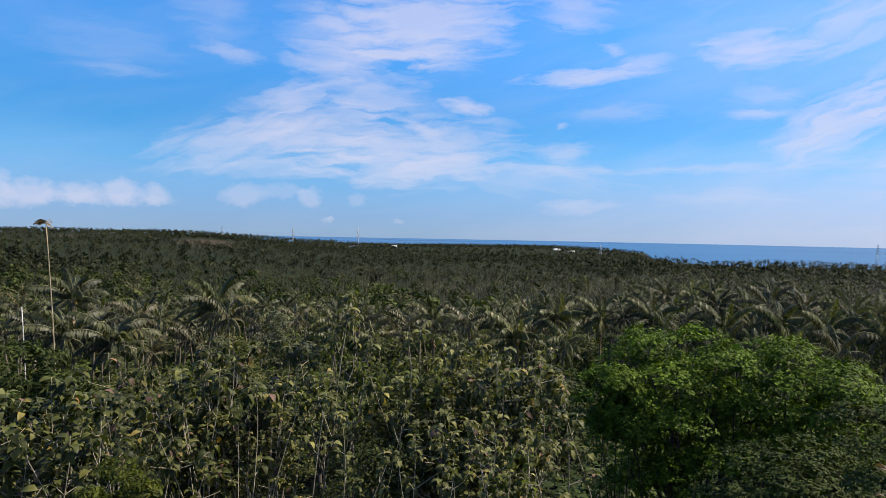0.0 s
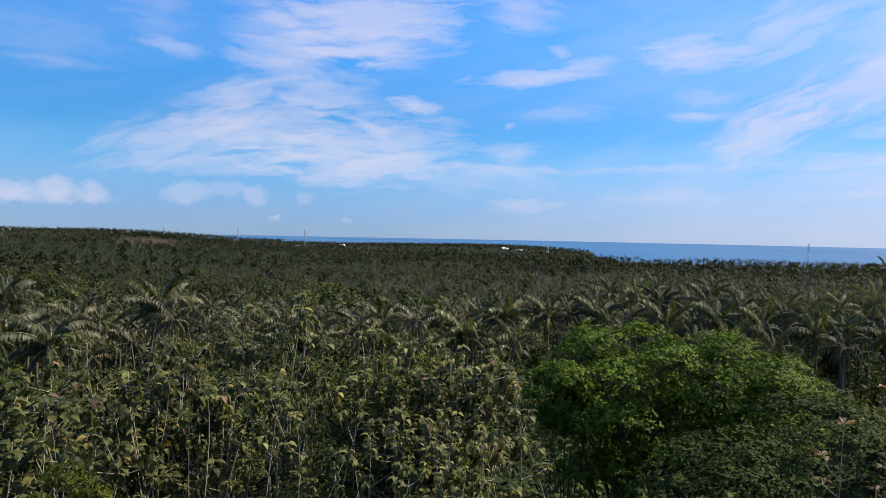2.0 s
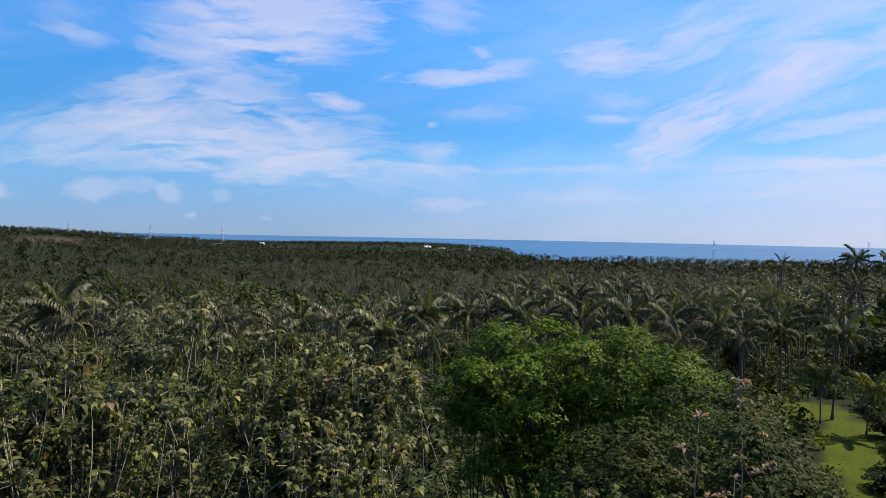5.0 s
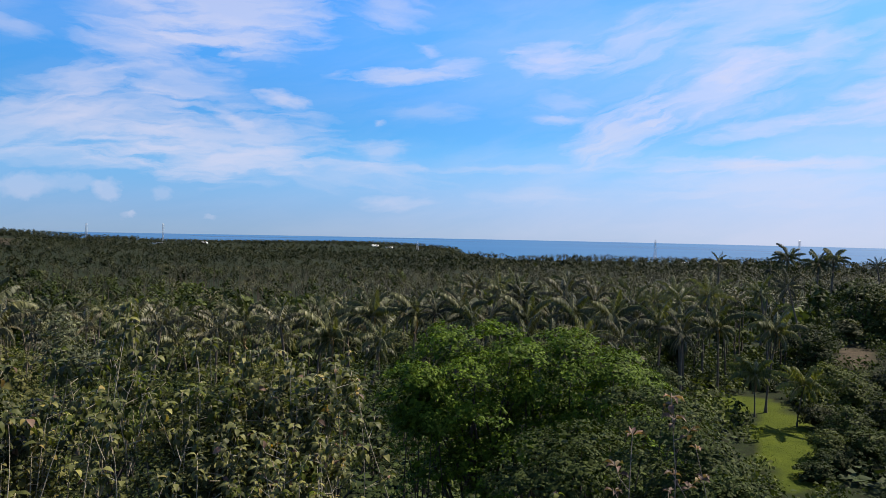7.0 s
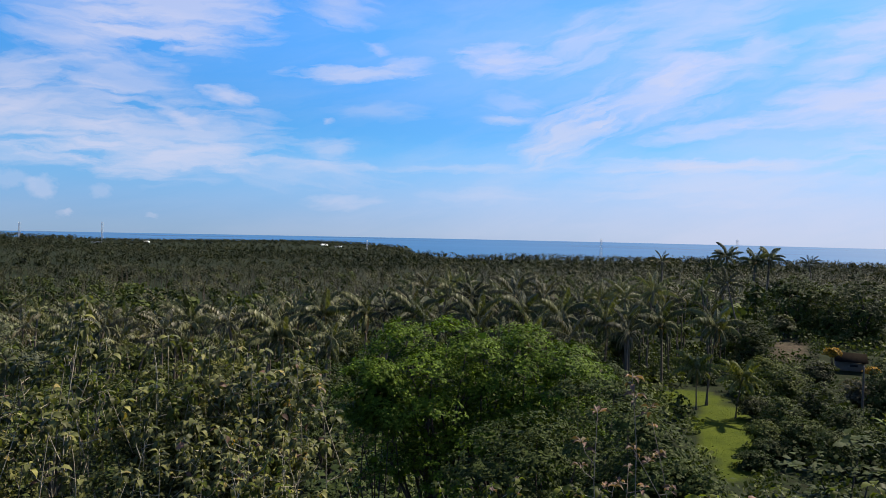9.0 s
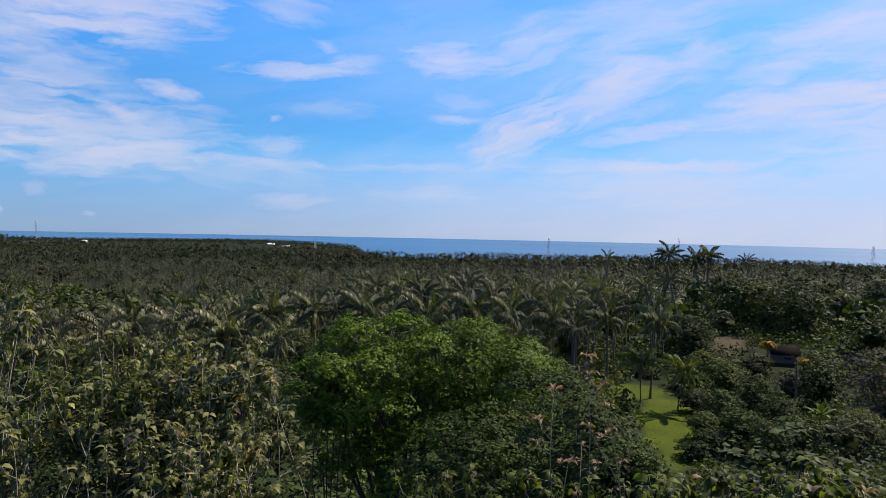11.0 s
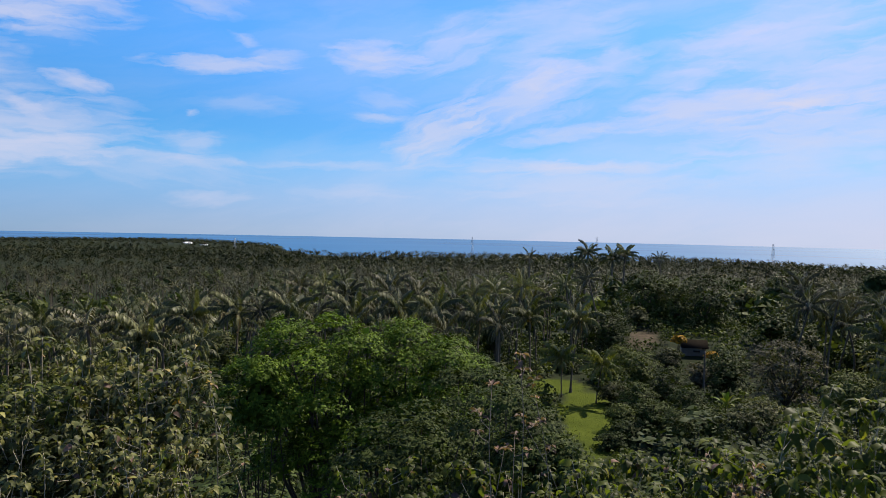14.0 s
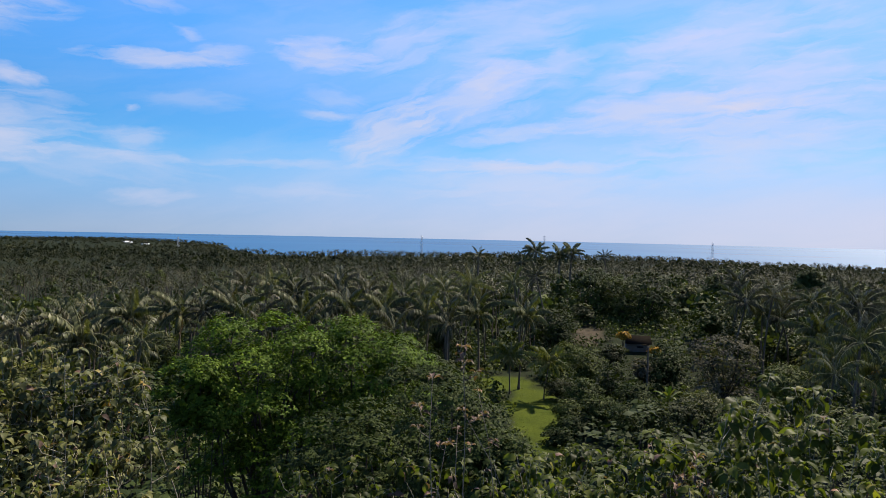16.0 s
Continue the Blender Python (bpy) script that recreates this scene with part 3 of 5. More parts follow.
def coarse_frond(length, rise, bend, teeth, width):
    """A far-off palm leaf: a bent blade cut into teeth."""
    n = teeth + 1
    s = np.linspace(0, 1, n)
    ang = np.radians(rise) - np.radians(bend) * s ** 1.3
    step = length / teeth
    x = np.concatenate([[0], np.cumsum(np.cos(ang[:-1]) * step)])
    z = np.concatenate([[0], np.cumsum(np.sin(ang[:-1]) * step)])
    v, f = [], []
    for i in range(teeth):
        for side in (-1, 1):
            w = width * math.sin(math.pi * min(0.95, (i + 0.9) / (teeth + 0.6))) * rng.uniform(0.8, 1.2)
            k = len(v)
            v += [(x[i], 0, z[i]), (x[i + 1], 0, z[i + 1]), (x[i + 1] + 0.25 * width, side * w, z[i + 1] - w * rng.uniform(0.3, 0.8))]
            f.append((k, k + 1, k + 2) if side > 0 else (k + 1, k, k + 2))
    return np.array(v), np.array(f)


def lay_out_fronds(n, seed, gust=1.0):
    """Direction, rise, bend and length of each leaf of a crown, swept by the wind."""
    g = np.random.default_rng(seed)
    out = []
    for i in range(n):
        age = (i + 0.5) / n
        a = i * 2.39996 + g.uniform(-0.25, 0.25)
        rise = 84 - 122 * age + g.uniform(-10, 10)
        d = np.array([math.cos(a), math.sin(a), 0.0])
        sweep = 0.22 * (1 - age) + 0.05
        d2 = d + WIND * sweep * gust
        along = float(d @ WIND)
        a2 = math.atan2(d2[1], d2[0])
        bend = 66 + 24 * age + 12 * max(0.0, -along) + g.uniform(-16, 16)
        length = (2.9 + 1.3 * math.sin(math.pi * min(1, age + 0.25))) * g.uniform(0.9, 1.1) * (1.1 if along > 0 else 0.94)
        out.append((a2, rise, bend, length))
    return out


def turned(v, a):
    c, s = math.cos(a), math.sin(a)
    return np.stack([v[:, 0] * c - v[:, 1] * s, v[:, 0] * s + v[:, 1] * c, v[:, 2]], -1)


def crown_arrays(seed, fronds, pairs, blade, width, sides=3, rib=True):
    leaf, ribs = Soup(), Soup()
    for a, rise, bend, length in lay_out_fronds(fronds, seed):
        (lv, lf), rb = frond(length, rise, bend, pairs, blade, width, rib, sides, 6)
        leaf.add(turned(lv, a), lf)
        if rb is not None:
            ribs.add(turned(rb[0], a), rb[1])
    return leaf.get(), (ribs.get() if rib else None)


def nut_mesh():
    p = np.array([(0, 0, 0.15), (0, 0, 0.08), (0, 0, -0.06), (0, 0, -0.16)])
    me = tri_mesh("coconut", *tube(p, [0.03, 0.12, 0.12, 0.03], 6))
    me.materials.append(M_NUT)
    return me


def trunk_mesh(name, lean, mat, sides=8):
    """A ringed palm trunk of height 1, swollen at the foot and bowed; scaled by its user."""
    t = np.linspace(0, 1, 13)
    path = np.stack([lean * t ** 1.6, 0.4 * lean * np.sin(t * 2.2), t], -1)
    rad = np.interp(t, [0, 0.05, 0.15, 1], [0.024, 0.017, 0.0125, 0.0095]) * (1 + 0.06 * (np.arange(13) % 2))
    v, f = tube(path, rad, sides)
    me = tri_mesh(name, v, f)
    me.materials.append(mat)
    me.polygons.foreach_set("use_smooth", np.ones(len(me.polygons), bool))
    return me, path[-1]


TRUNKS = [trunk_mesh("trunk", k, M_TRUNK) for k in (0.02, 0.1, 0.2, 0.32)]
CROWN_MESHES = []
for seed in range(12):
    (lv, lf), (rv, rf) = crown_arrays(20 + seed, 17, 21, 0.85, 0.19) if seed < 6 else crown_arrays(20 + seed, 15, 12, 0.95, 0.34)
    cm = tri_mesh("crown", np.concatenate([lv, rv]), np.concatenate([lf, rf + len(lv)]))
    cm.materials.append(M_PALM if seed % 2 else M_PALM_GREEN_LIT), cm.materials.append(M_RACHIS)
    idx = np.zeros(len(lf) + len(rf), np.int32)
    idx[len(lf):] = 1
    cm.polygons.foreach_set("material_index", idx)
    CROWN_MESHES.append(cm)
FROND_MESHES = {}


def frond_mesh(rise, bend, kind):
    """Leaf and rib meshes are shared in classes of rise and bend."""
    key = (round(rise / 22), round(bend / 22), kind)
    if key not in FROND_MESHES:
        (lv, lf), (rv, rf) = frond(4.0, key[0] * 22, key[1] * 22, 34, 0.9, 0.19)
        me, rib = tri_mesh("frond", lv, lf), tri_mesh("rib", rv, rf)
        # single fronds take the brighter green, as if the sun were on them
        me.materials.append({"green": M_PALM_GREEN_LIT, "yellow": M_PALM_YELLOW, "dry": M_PALM_DRY}[kind]), rib.materials.append(M_RACHIS)
        FROND_MESHES[key] = me, rib
    return FROND_MESHES[key]


NUT = nut_mesh()
palm_count = 0


def palm(x, y, height, lean=0, turn=None, size=1.0, detail=False, yellow=False, label="", dry=1, fine=True):
    """A coconut palm. Those in the open get every frond as a part."""
    global palm_count
    palm_count += 1
    z = float(ground_z(x, y)) - 0.15
    turn = rng.uniform(0, 6.28) if turn is None else turn
    p = thing("coconut_palm", x, y, z, label or ("tall coconut palm with wind-swept drooping green fronds" if height > 9 else "young coconut palm with arching green fronds"),
              "palm tree", "coconut palms of the grove")
    me, tip = TRUNKS[lean]
    tr = share_part("trunk", me, p, Matrix.Rotation(turn, 4, "Z") @ Matrix.Diagonal((height * (1 if height > 10 else 1.3), height * (1 if height > 10 else 1.3), height, 1)))
    k = height * (1 if height > 10 else 1.3)
    top = Vector((tip[0] * k, tip[1] * k, height))
    top = Matrix.Rotation(turn, 4, "Z") @ top
    if not detail:
        share_part("crown", CROWN_MESHES[palm_count % 6 + (0 if fine else 6)], p, Matrix.Translation(top) @ Matrix.Rotation(rng.uniform(-0.2, 0.2), 4, "X") @ Matrix.Rotation(rng.uniform(-1.8, 1.8), 4, "Z") @ Matrix.Diagonal((size, size, size * rng.uniform(0.9, 1.2), 1)))
    else:
        for i, (a, rise, bend, length) in enumerate(lay_out_fronds(22, palm_count)):
            kind = "yellow" if yellow else "green"
            if i >= 22 - dry:
                kind, rise = "dry", -60
            s = size * length / 4.0
            me, rib = frond_mesh(rise, bend, kind)
            leaf = share_part("frond", me, p, Matrix.Translation(top) @ Matrix.Rotation(a, 4, "Z") @ Matrix.Diagonal((s, s, s, 1)), "brown dead hanging frond" if kind == "dry" else "")
            share_part("rib", rib, leaf)
        if height > 7:
            for i in range(7):
                a = rng.uniform(0, 6.28)
                share_part("coconut", NUT, p, Matrix.Translation(top + Vector((math.cos(a) * 0.28, math.sin(a) * 0.28, -0.25 - 0.04 * i))))
    return p


def palm_at(az, r, el_top, **kw):
    """A palm whose crown's heart is seen at that elevation from the camera's place."""
    x, y = spot(az, r)
    return palm(x, y, EYE.z + r * math.tan(math.radians(el_top)) - float(ground_z(x, y)) + 0.15, **kw)


taken = []          # places that the scattered trees keep clear of: x, y, radius


def keep(az, r, radius):
    x, y = spot(az, r)
    taken.append((x, y, radius))


# palms that stand out
STANDING = [
    palm_at(-19.4, 74, -6.5, lean=1, detail=True, size=1.1, dry=1, label="tall coconut palm with pale spreading fronds and orange nuts"),
    palm_at(-28.6, 82, -5.5, lean=0, detail=True, dry=5),
    palm_at(-30.0, 66, -8.4, lean=1, detail=True),
    palm_at(-24.8, 64, -9.0, lean=1, detail=True),
    palm_at(-0.7, 82, -7.6, lean=0, detail=True, dry=3),
    palm_at(9.0, 80, -7.2, lean=1, detail=True, dry=2),
    palm_at(5.5, 72, -8.6, lean=2, detail=True),
    palm_at(13.2, 88, -6.9, lean=0, detail=True),
    palm_at(18.2, 84, -7.0, lean=1, detail=True),
    palm_at(22.6, 80, -7.2, lean=1, detail=True),
    palm_at(26.8, 86, -6.6, lean=0, detail=True),
    palm_at(30.6, 84, -7.0, lean=1, detail=True),
    palm_at(33.2, 88, -7.2, lean=1, detail=True, size=0.95),
    palm_at(35.4, 94, -6.9, lean=0, detail=True, size=0.95),
    palm_at(38.0, 97, -7.0, lean=0, detail=True),
    palm_at(41.45, 91, -7.0, lean=1, turn=-0.7, detail=True, label="tall coconut palm standing on the lawn"),
    palm_at(40.7, 88, -10.3, lean=0, detail=True, size=0.8, yellow=True, label="young coconut palm with yellowish fronds on the lawn"),
    palm_at(43.6, 86, -10.7, lean=1, turn=-0.77, detail=True, size=0.8, yellow=True, label="leaning young coconut palm at the edge of the lawn", dry=0),
    palm_at(64.0, 92, -7.2, lean=1, detail=True),
    palm_at(60.3, 118, -5.6, lean=0, detail=True),
    # the yellow leaf brightens this green palm in place of sunlight
    palm_at(67.5, 80, -9.0, lean=1, detail=True, yellow=True, label="coconut palm with sunlight put into its pale yellowish fronds"),
    palm_at(42.6, 182, -1.4, lean=1, size=1.05, detail=True),
    palm_at(44.5, 186, -1.75, lean=0, size=1.05, detail=True),
    palm_at(45.1, 190, -1.45, lean=1, size=1.05, detail=True),
    palm_at(37.7, 200, -1.95, lean=0),
    palm_at(40.9, 205, -2.3, lean=1),
    palm_at(48.7, 260, -1.75, lean=1),
]
taken += [(p.location.x, p.location.y, 4.5) for p in STANDING]
# lawn, hut, bushes
for az, r, q in ((40.5, 70, 8), (41.5, 80, 8), (42, 92, 8), (41.5, 104, 7), (43, 76, 8), (46, 74, 7), (48.5, 112, 12), (51.3, 112, 9), (50.5, 98, 12), (53, 84, 10), (48, 84, 8), (57, 78, 10), (51, 150, 13), (47, 130, 7), (59.5, 96, 8), (46.5, 90, 6)):
    keep(az, r, q)
for az, r, q in ((44.5, 64, 8), (48, 62, 8), (52, 62, 8), (56, 64, 8), (60, 70, 8), (40, 62, 6), (37, 72, 7), (38.5, 86, 5), (48, 128, 9), (52, 128, 10), (49, 119, 8), (53.5, 120, 8), (47, 146, 10), (53, 142, 10), (44.4, 118, 5), (37.5, 94, 6), (39.5, 96, 5), (51, 90, 9), (51, 70, 13), (56, 74, 9), (51, 104, 9), (54.5, 100, 8), (57.8, 90, 8)):
    keep(az, r, q)


def scattered(n_try, r0, r1, spacing, az0=-39, az1=74, seed=1, grow=0.0, avoid=True):
    """Random places in a ring, no two nearer than spacing (which grows with distance)."""
    g = np.random.default_rng(seed)
    r = np.sqrt(g.uniform(r0 ** 2, r1 ** 2, n_try))
    a = np.radians(g.uniform(az0, az1, n_try))
    x, y = r * np.sin(a), r * np.cos(a)
    cells, out = {}, []
    tk = np.array(taken) if taken else np.zeros((0, 3))
    free = np.ones(n_try, bool)
    for tx, ty, tr in (tk if avoid else ()):
        free &= np.hypot(x - tx, y - ty) > tr
    for i in np.nonzero(free)[0]:
        d = spacing + grow * r[i]
        c = (int(x[i] // d), int(y[i] // d))
        ok = True
        for dx in (-1, 0, 1):
            for dy in (-1, 0, 1):
                for px, py in cells.get((c[0] + dx, c[1] + dy), ()):
                    if (px - x[i]) ** 2 + (py - y[i]) ** 2 < d * d:
                        ok = False
        if ok:
            cells.setdefault(c, []).append((x[i], y[i]))
            out.append((x[i], y[i]))
    return np.array(out)


# the grove beyond the near bushes: lower and closer set on the one side, tall and open toward the lawn
close_set = scattered(4000, 64, 130, 4.7, az0=-39, az1=17, seed=3)[:290]
for x, y in close_set:
    palm(x, y, rng.uniform(8.0, 12.0), lean=int(rng.integers(0, 3)), size=rng.uniform(0.58, 0.8), fine=False)
open_set = scattered(3000, 62, 128, 5.6, az0=17, az1=74, seed=4)[:170]
for x, y in open_set:
    r = math.hypot(x, y)
    palm(x, y, rng.uniform(9.5, 13.5) * np.interp(r, [60, 100], [0.8, 1.0]), lean=int(rng.integers(0, 3)), size=rng.uniform(0.75, 0.98))
for x, y in (*close_set, *open_set):
    taken.append((x, y, 3.0))

# ---------------------------------------------------------------- the forest beyond, past counting
MID = []
for seed in range(6):
    s = Soup()
    for a, rise, bend, length in lay_out_fronds(15, 60 + seed, 0.5):
        cv_, cf_ = coarse_frond(length * 1.1, min(rise, 66), bend, 7, 0.42)
        s.add(turned(cv_, a), cf_)
    MID.append(s.get())
FARP = []
for seed in range(5):
    s = Soup()
    for a, rise, bend, length in lay_out_fronds(9, 90 + seed, 0.5):
        cv_, cf_ = coarse_frond(length * 1.1, min(rise, 62), bend, 3, 0.62)
        s.add(turned(cv_, a), cf_)
    FARP.append(s.get())


def blob_template(n, size, seed, squash=0.75, blade=LEAF_QUAD):
    """A lumpy crown of leaf sprays, radius about 1."""
    g = np.random.default_rng(seed)
    lumps = unit(g.normal(0, 1, (9, 3))) * g.uniform(0.35, 0.62, (9, 1))
    k = g.integers(0, 9, n)
    d = unit(g.normal(0, 1, (n, 3)) + [0, 0, 0.35])
    p = (lumps[k] + d * g.uniform(0.36, 0.5, (n, 1))) * [1, 1, squash]
    s = Soup()
    scatter(s, blade, p, np.cross(d, g.normal(0, 1, (n, 3))) + [0, 0, -0.2], size * g.uniform(0.7, 1.3, n), g.uniform(-0.5, 0.5, n), 1.3, d + [0, 0, 0.3])
    return s.get()


MIDB = [blob_template(90, 0.38, 200 + i) for i in range(4)]
FARB = [blob_template(27, 0.7, 300 + i) for i in range(4)]


def trunks_of(soup, x, y, z0, z1, rad):
    n = len(x)
    a = np.array([0, 2.09, 4.19])
    ring = np.stack([np.cos(a), np.sin(a)], -1)
    lo = np.stack([x[:, None] + ring[None, :, 0] * rad, y[:, None] + ring[None, :, 1] * rad, np.repeat(z0[:, None], 3, 1)], -1)
    hi = np.stack([x[:, None] + ring[None, :, 0] * rad * 0.6, y[:, None] + ring[None, :, 1] * rad * 0.6, np.repeat(z1[:, None], 3, 1)], -1)
    v = np.concatenate([lo, hi], 1)
    t = np.array([(0, 1, 4), (0, 4, 3), (1, 2, 5), (1, 5, 4), (2, 0, 3), (2, 3, 5)])
    soup.add(v.reshape(-1, 3), (t[None] + (np.arange(n) * 6)[:, None, None]).reshape(-1, 3))


def broad_share(x, y):
    """Where broad-leaved trees stand among the palms: in drifts."""
    return 0.2 + 0.5 * (np.sin(x * 0.017 + 0.6) * np.cos(y * 0.013 - 0.4) + np.sin(x * 0.006 + y * 0.008) >  0.55)


def forest(name, label, pts, palms, broads, hp, hb, sp, sb, seed, mat_p, mat_b):
    g = np.random.default_rng(seed)
    x, y = pts[:, 0], pts[:, 1]
    z = ground_z(x, y)
    ok = (z > 0.8) & (bare_mask(x, y) < 0.4)
    x, y, z = x[ok], y[ok], z[ok]
    isb = g.uniform(0, 1, len(x)) < broad_share(x, y)
    low = np.where((np.hypot(x, y) > 1150) & (np.degrees(np.arctan2(x, y)) > -9), 0.5, 1.0)
    h = low * np.where(isb, g.uniform(*hb, len(x)), g.uniform(*hp, len(x)))
    leaf, wood, bro = Soup(), Soup(), Soup()
    turn = g.uniform(-1.3, 1.3, len(x))
    pick = g.integers(0, 99, len(x))
    for k in range(len(palms)):
        m = ~isb & (pick % len(palms) == k)
        stamp(leaf, palms[k], np.stack([x, y, z + h], -1)[m], turn[m], g.uniform(*sp, m.sum()))
    for k in range(len(broads)):
        m = isb & (pick % len(broads) == k)
        sc = g.uniform(*sb, m.sum())
        stamp(bro, broads[k], np.stack([x, y, z + h - 2], -1)[m], turn[m] * 5, sc)
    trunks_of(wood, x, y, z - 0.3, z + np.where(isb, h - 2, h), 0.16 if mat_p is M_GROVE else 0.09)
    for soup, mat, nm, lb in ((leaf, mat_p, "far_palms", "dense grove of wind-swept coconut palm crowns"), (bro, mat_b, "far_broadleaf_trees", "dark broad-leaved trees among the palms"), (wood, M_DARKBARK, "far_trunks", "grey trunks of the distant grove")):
        ob = mesh_part(nm, *soup.get(), mat)
        if soup.tone:
            give_tones(ob, soup)
        tagged(ob, lb + " " + label, "forest", kind="stuff")


mid_pts = scattered(16000, 128, 460, 5.4, seed=5, grow=0.004)
forest("mid", "in the valley", mid_pts, MID, MIDB, (9.5, 14.0), (7, 12.5), (0.62, 0.88), (2.4, 4.2), 11, M_GROVE, M_WOODS)
far_pts = scattered(60000, 460, 2000, 5.0, seed=6, grow=0.0045)
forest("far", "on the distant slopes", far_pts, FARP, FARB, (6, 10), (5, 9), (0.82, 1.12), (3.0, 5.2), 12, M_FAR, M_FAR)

# ---------------------------------------------------------------- broad-leaved trees and bushes
def limbs(base, tips, trunk_r, fork=0.35, sides=6):
    """A trunk that forks into limbs toward the tips."""
    s = Soup()
    tips = np.asarray(tips, float)
    mean = tips.mean(0)
    f = np.array([mean[0] * 0.25, mean[1] * 0.25, mean[2] * fork])
    path = np.stack([np.zeros(3), f * [0.4, 0.7, 0.5] + [0.08, 0, 0], f])
    s.add(*tube(path, [trunk_r * 1.25, trunk_r, trunk_r * 0.8], sides + 2))
    for t in tips:
        m = f + (t - f) * 0.5 + rng.normal(0, 0.12, 3) * np.linalg.norm(t - f) * 0.5 + [0, 0, 0.1]
        s.add(*tube(np.stack([f - [0, 0, 0.1], m, t]), [trunk_r * 0.55, trunk_r * 0.35, trunk_r * 0.12], sides))
    return s.get()


def lobed_points(lobes, n):
    """Points on the outside of a crown made of lobes (centre, radii)."""
    c = np.array([l[0] for l in lobes], float)
    q = np.array([l[1] for l in lobes], float)
    w = (q[:, 0] * q[:, 1] + q[:, 0] * q[:, 2])
    k = rng.choice(len(lobes), n * 3, p=w / w.sum())
    d = unit(rng.normal(0, 1, (n * 3, 3)))
    flip = (d[:, 2] < -0.2) & (rng.uniform(0, 1, n * 3) < 0.9)
    d[flip, 2] *= -1
    depth = 1 - np.abs(rng.normal(0, 0.12, (n * 3, 1)))
    p = c[k] + d * q[k] * depth
    # drop what lies deep inside another lobe
    inside = np.zeros(len(p), bool)
    for i in range(len(lobes)):
        e = (((p - c[i]) / q[i]) ** 2).sum(1)
        inside |= (e < 0.55) & (k != i)
    keepers = np.nonzero(~inside)[0][:n]
    return p[keepers], unit(d[keepers] / q[k[keepers]])


def rosettes(soup, pts, nrm, per, size, blade, spread=0.9, wide=1.0, droop=0.15, facing=0.0):
    """Sprays of leaves round each shoot tip."""
    n = len(pts)
    P = np.repeat(pts, per, 0) + rng.normal(0, size * 0.25, (n * per, 3))
    N = np.repeat(nrm, per, 0)
    d = unit(N * 0.55 + unit(rng.normal(0, 1, (n * per, 3)) * [1, 1, 0.45]) * spread + [0, 0, 0.1 - droop])
    face = N * facing + [0, 0, 1 - 0.6 * facing if facing < 0.7 else 0.12] + rng.normal(0, 0.35 if facing < 0.7 else 0.16, (n * per, 3))
    if facing > 0.7:
        d = unit(np.cross(N, rng.normal(0, 1, (n * per, 3))) + [0, 0, -0.25] + N * 0.2)
    scatter(soup, blade, P, d, size * rng.uniform(0.7, 1.25, n * per), rng.uniform(-0.5, 0.5, n * per), wide, face)


def crown_lobes(rx, ry, rz, n, lobe, seed, core=0.55, tier=0.5):
    g = np.random.default_rng(seed)
    out = [((0, 0, -0.15 * rz), (rx * core, ry * core, rz * core))]
    for i in range(n):
        a, b = i * 2.39996 + g.uniform(-0.3, 0.3), g.uniform(-0.75, 0.95)
        s = math.sqrt(max(0.05, 1 - min(abs(b), 0.97) ** 3))
        s *= 1.0 if b > -0.05 else 0.66
        q = lobe * g.uniform(0.75, 1.25)
        out.append(((math.cos(a) * s * (rx - q * 0.7), math.sin(a) * s * (ry - q * 0.7), b * (rz - q * 0.5)), (q, q, q * tier)))
    return out


def broad_tree(name, az, r, el_top, rx, rz, label, category, mat, n_shoots, per, leaf, blade=LEAF_OVAL, lobes=14, lobe=None, seed=1, wide=1.0, bark=None, ry=None, group="", droop=0.15, core=0.55, facing=0.8, tier=0.5):
    """A tree or bush whose top is seen at that elevation."""
    x, y = spot(az, r)
    zg = float(ground_z(x, y)) - 0.1
    top = EYE.z + r * math.tan(math.radians(el_top)) - zg
    cz = top - rz
    tree = thing(name, x, y, zg, label, category, group)
    lb = crown_lobes(rx, ry or rx, rz, lobes, lobe or rx * 0.42, seed, core, tier)
    lb = [((a[0], a[1], a[2] + cz), q) for a, q in lb]
    pts, nrm = lobed_points(lb, n_shoots)
    soup = Soup()
    rosettes(soup, pts, nrm, per, leaf, blade, wide=wide, droop=droop, facing=facing)
    # larger leaves added inside to block the sun and darken the crown
    m = int(np.clip(n_shoots * 0.8, 200, 1800))
    d = unit(rng.normal(0, 1, (m, 3)))
    inner = d * [rx, ry or rx, rz] * rng.uniform(0.2, 0.6, (m, 1)) + [0, 0, cz - 0.12 * rz]
    scatter(soup, LEAF_QUAD, inner, np.cross(d, rng.normal(0, 1, (m, 3))), leaf * rng.uniform(1.2, 1.6, m), None, 1.3, d)
    mesh_part("crown", *soup.get(), mat, tree)
    tips = [np.array(a) * [0.8, 0.8, 0.93] for a, q in lb[1:9]]
    mesh_part("trunk", *limbs((0, 0, 0), [np.array(t) for t in tips], max(0.06, rx * 0.045)), bark or M_BARK, tree, smooth_faces=True)
    return tree


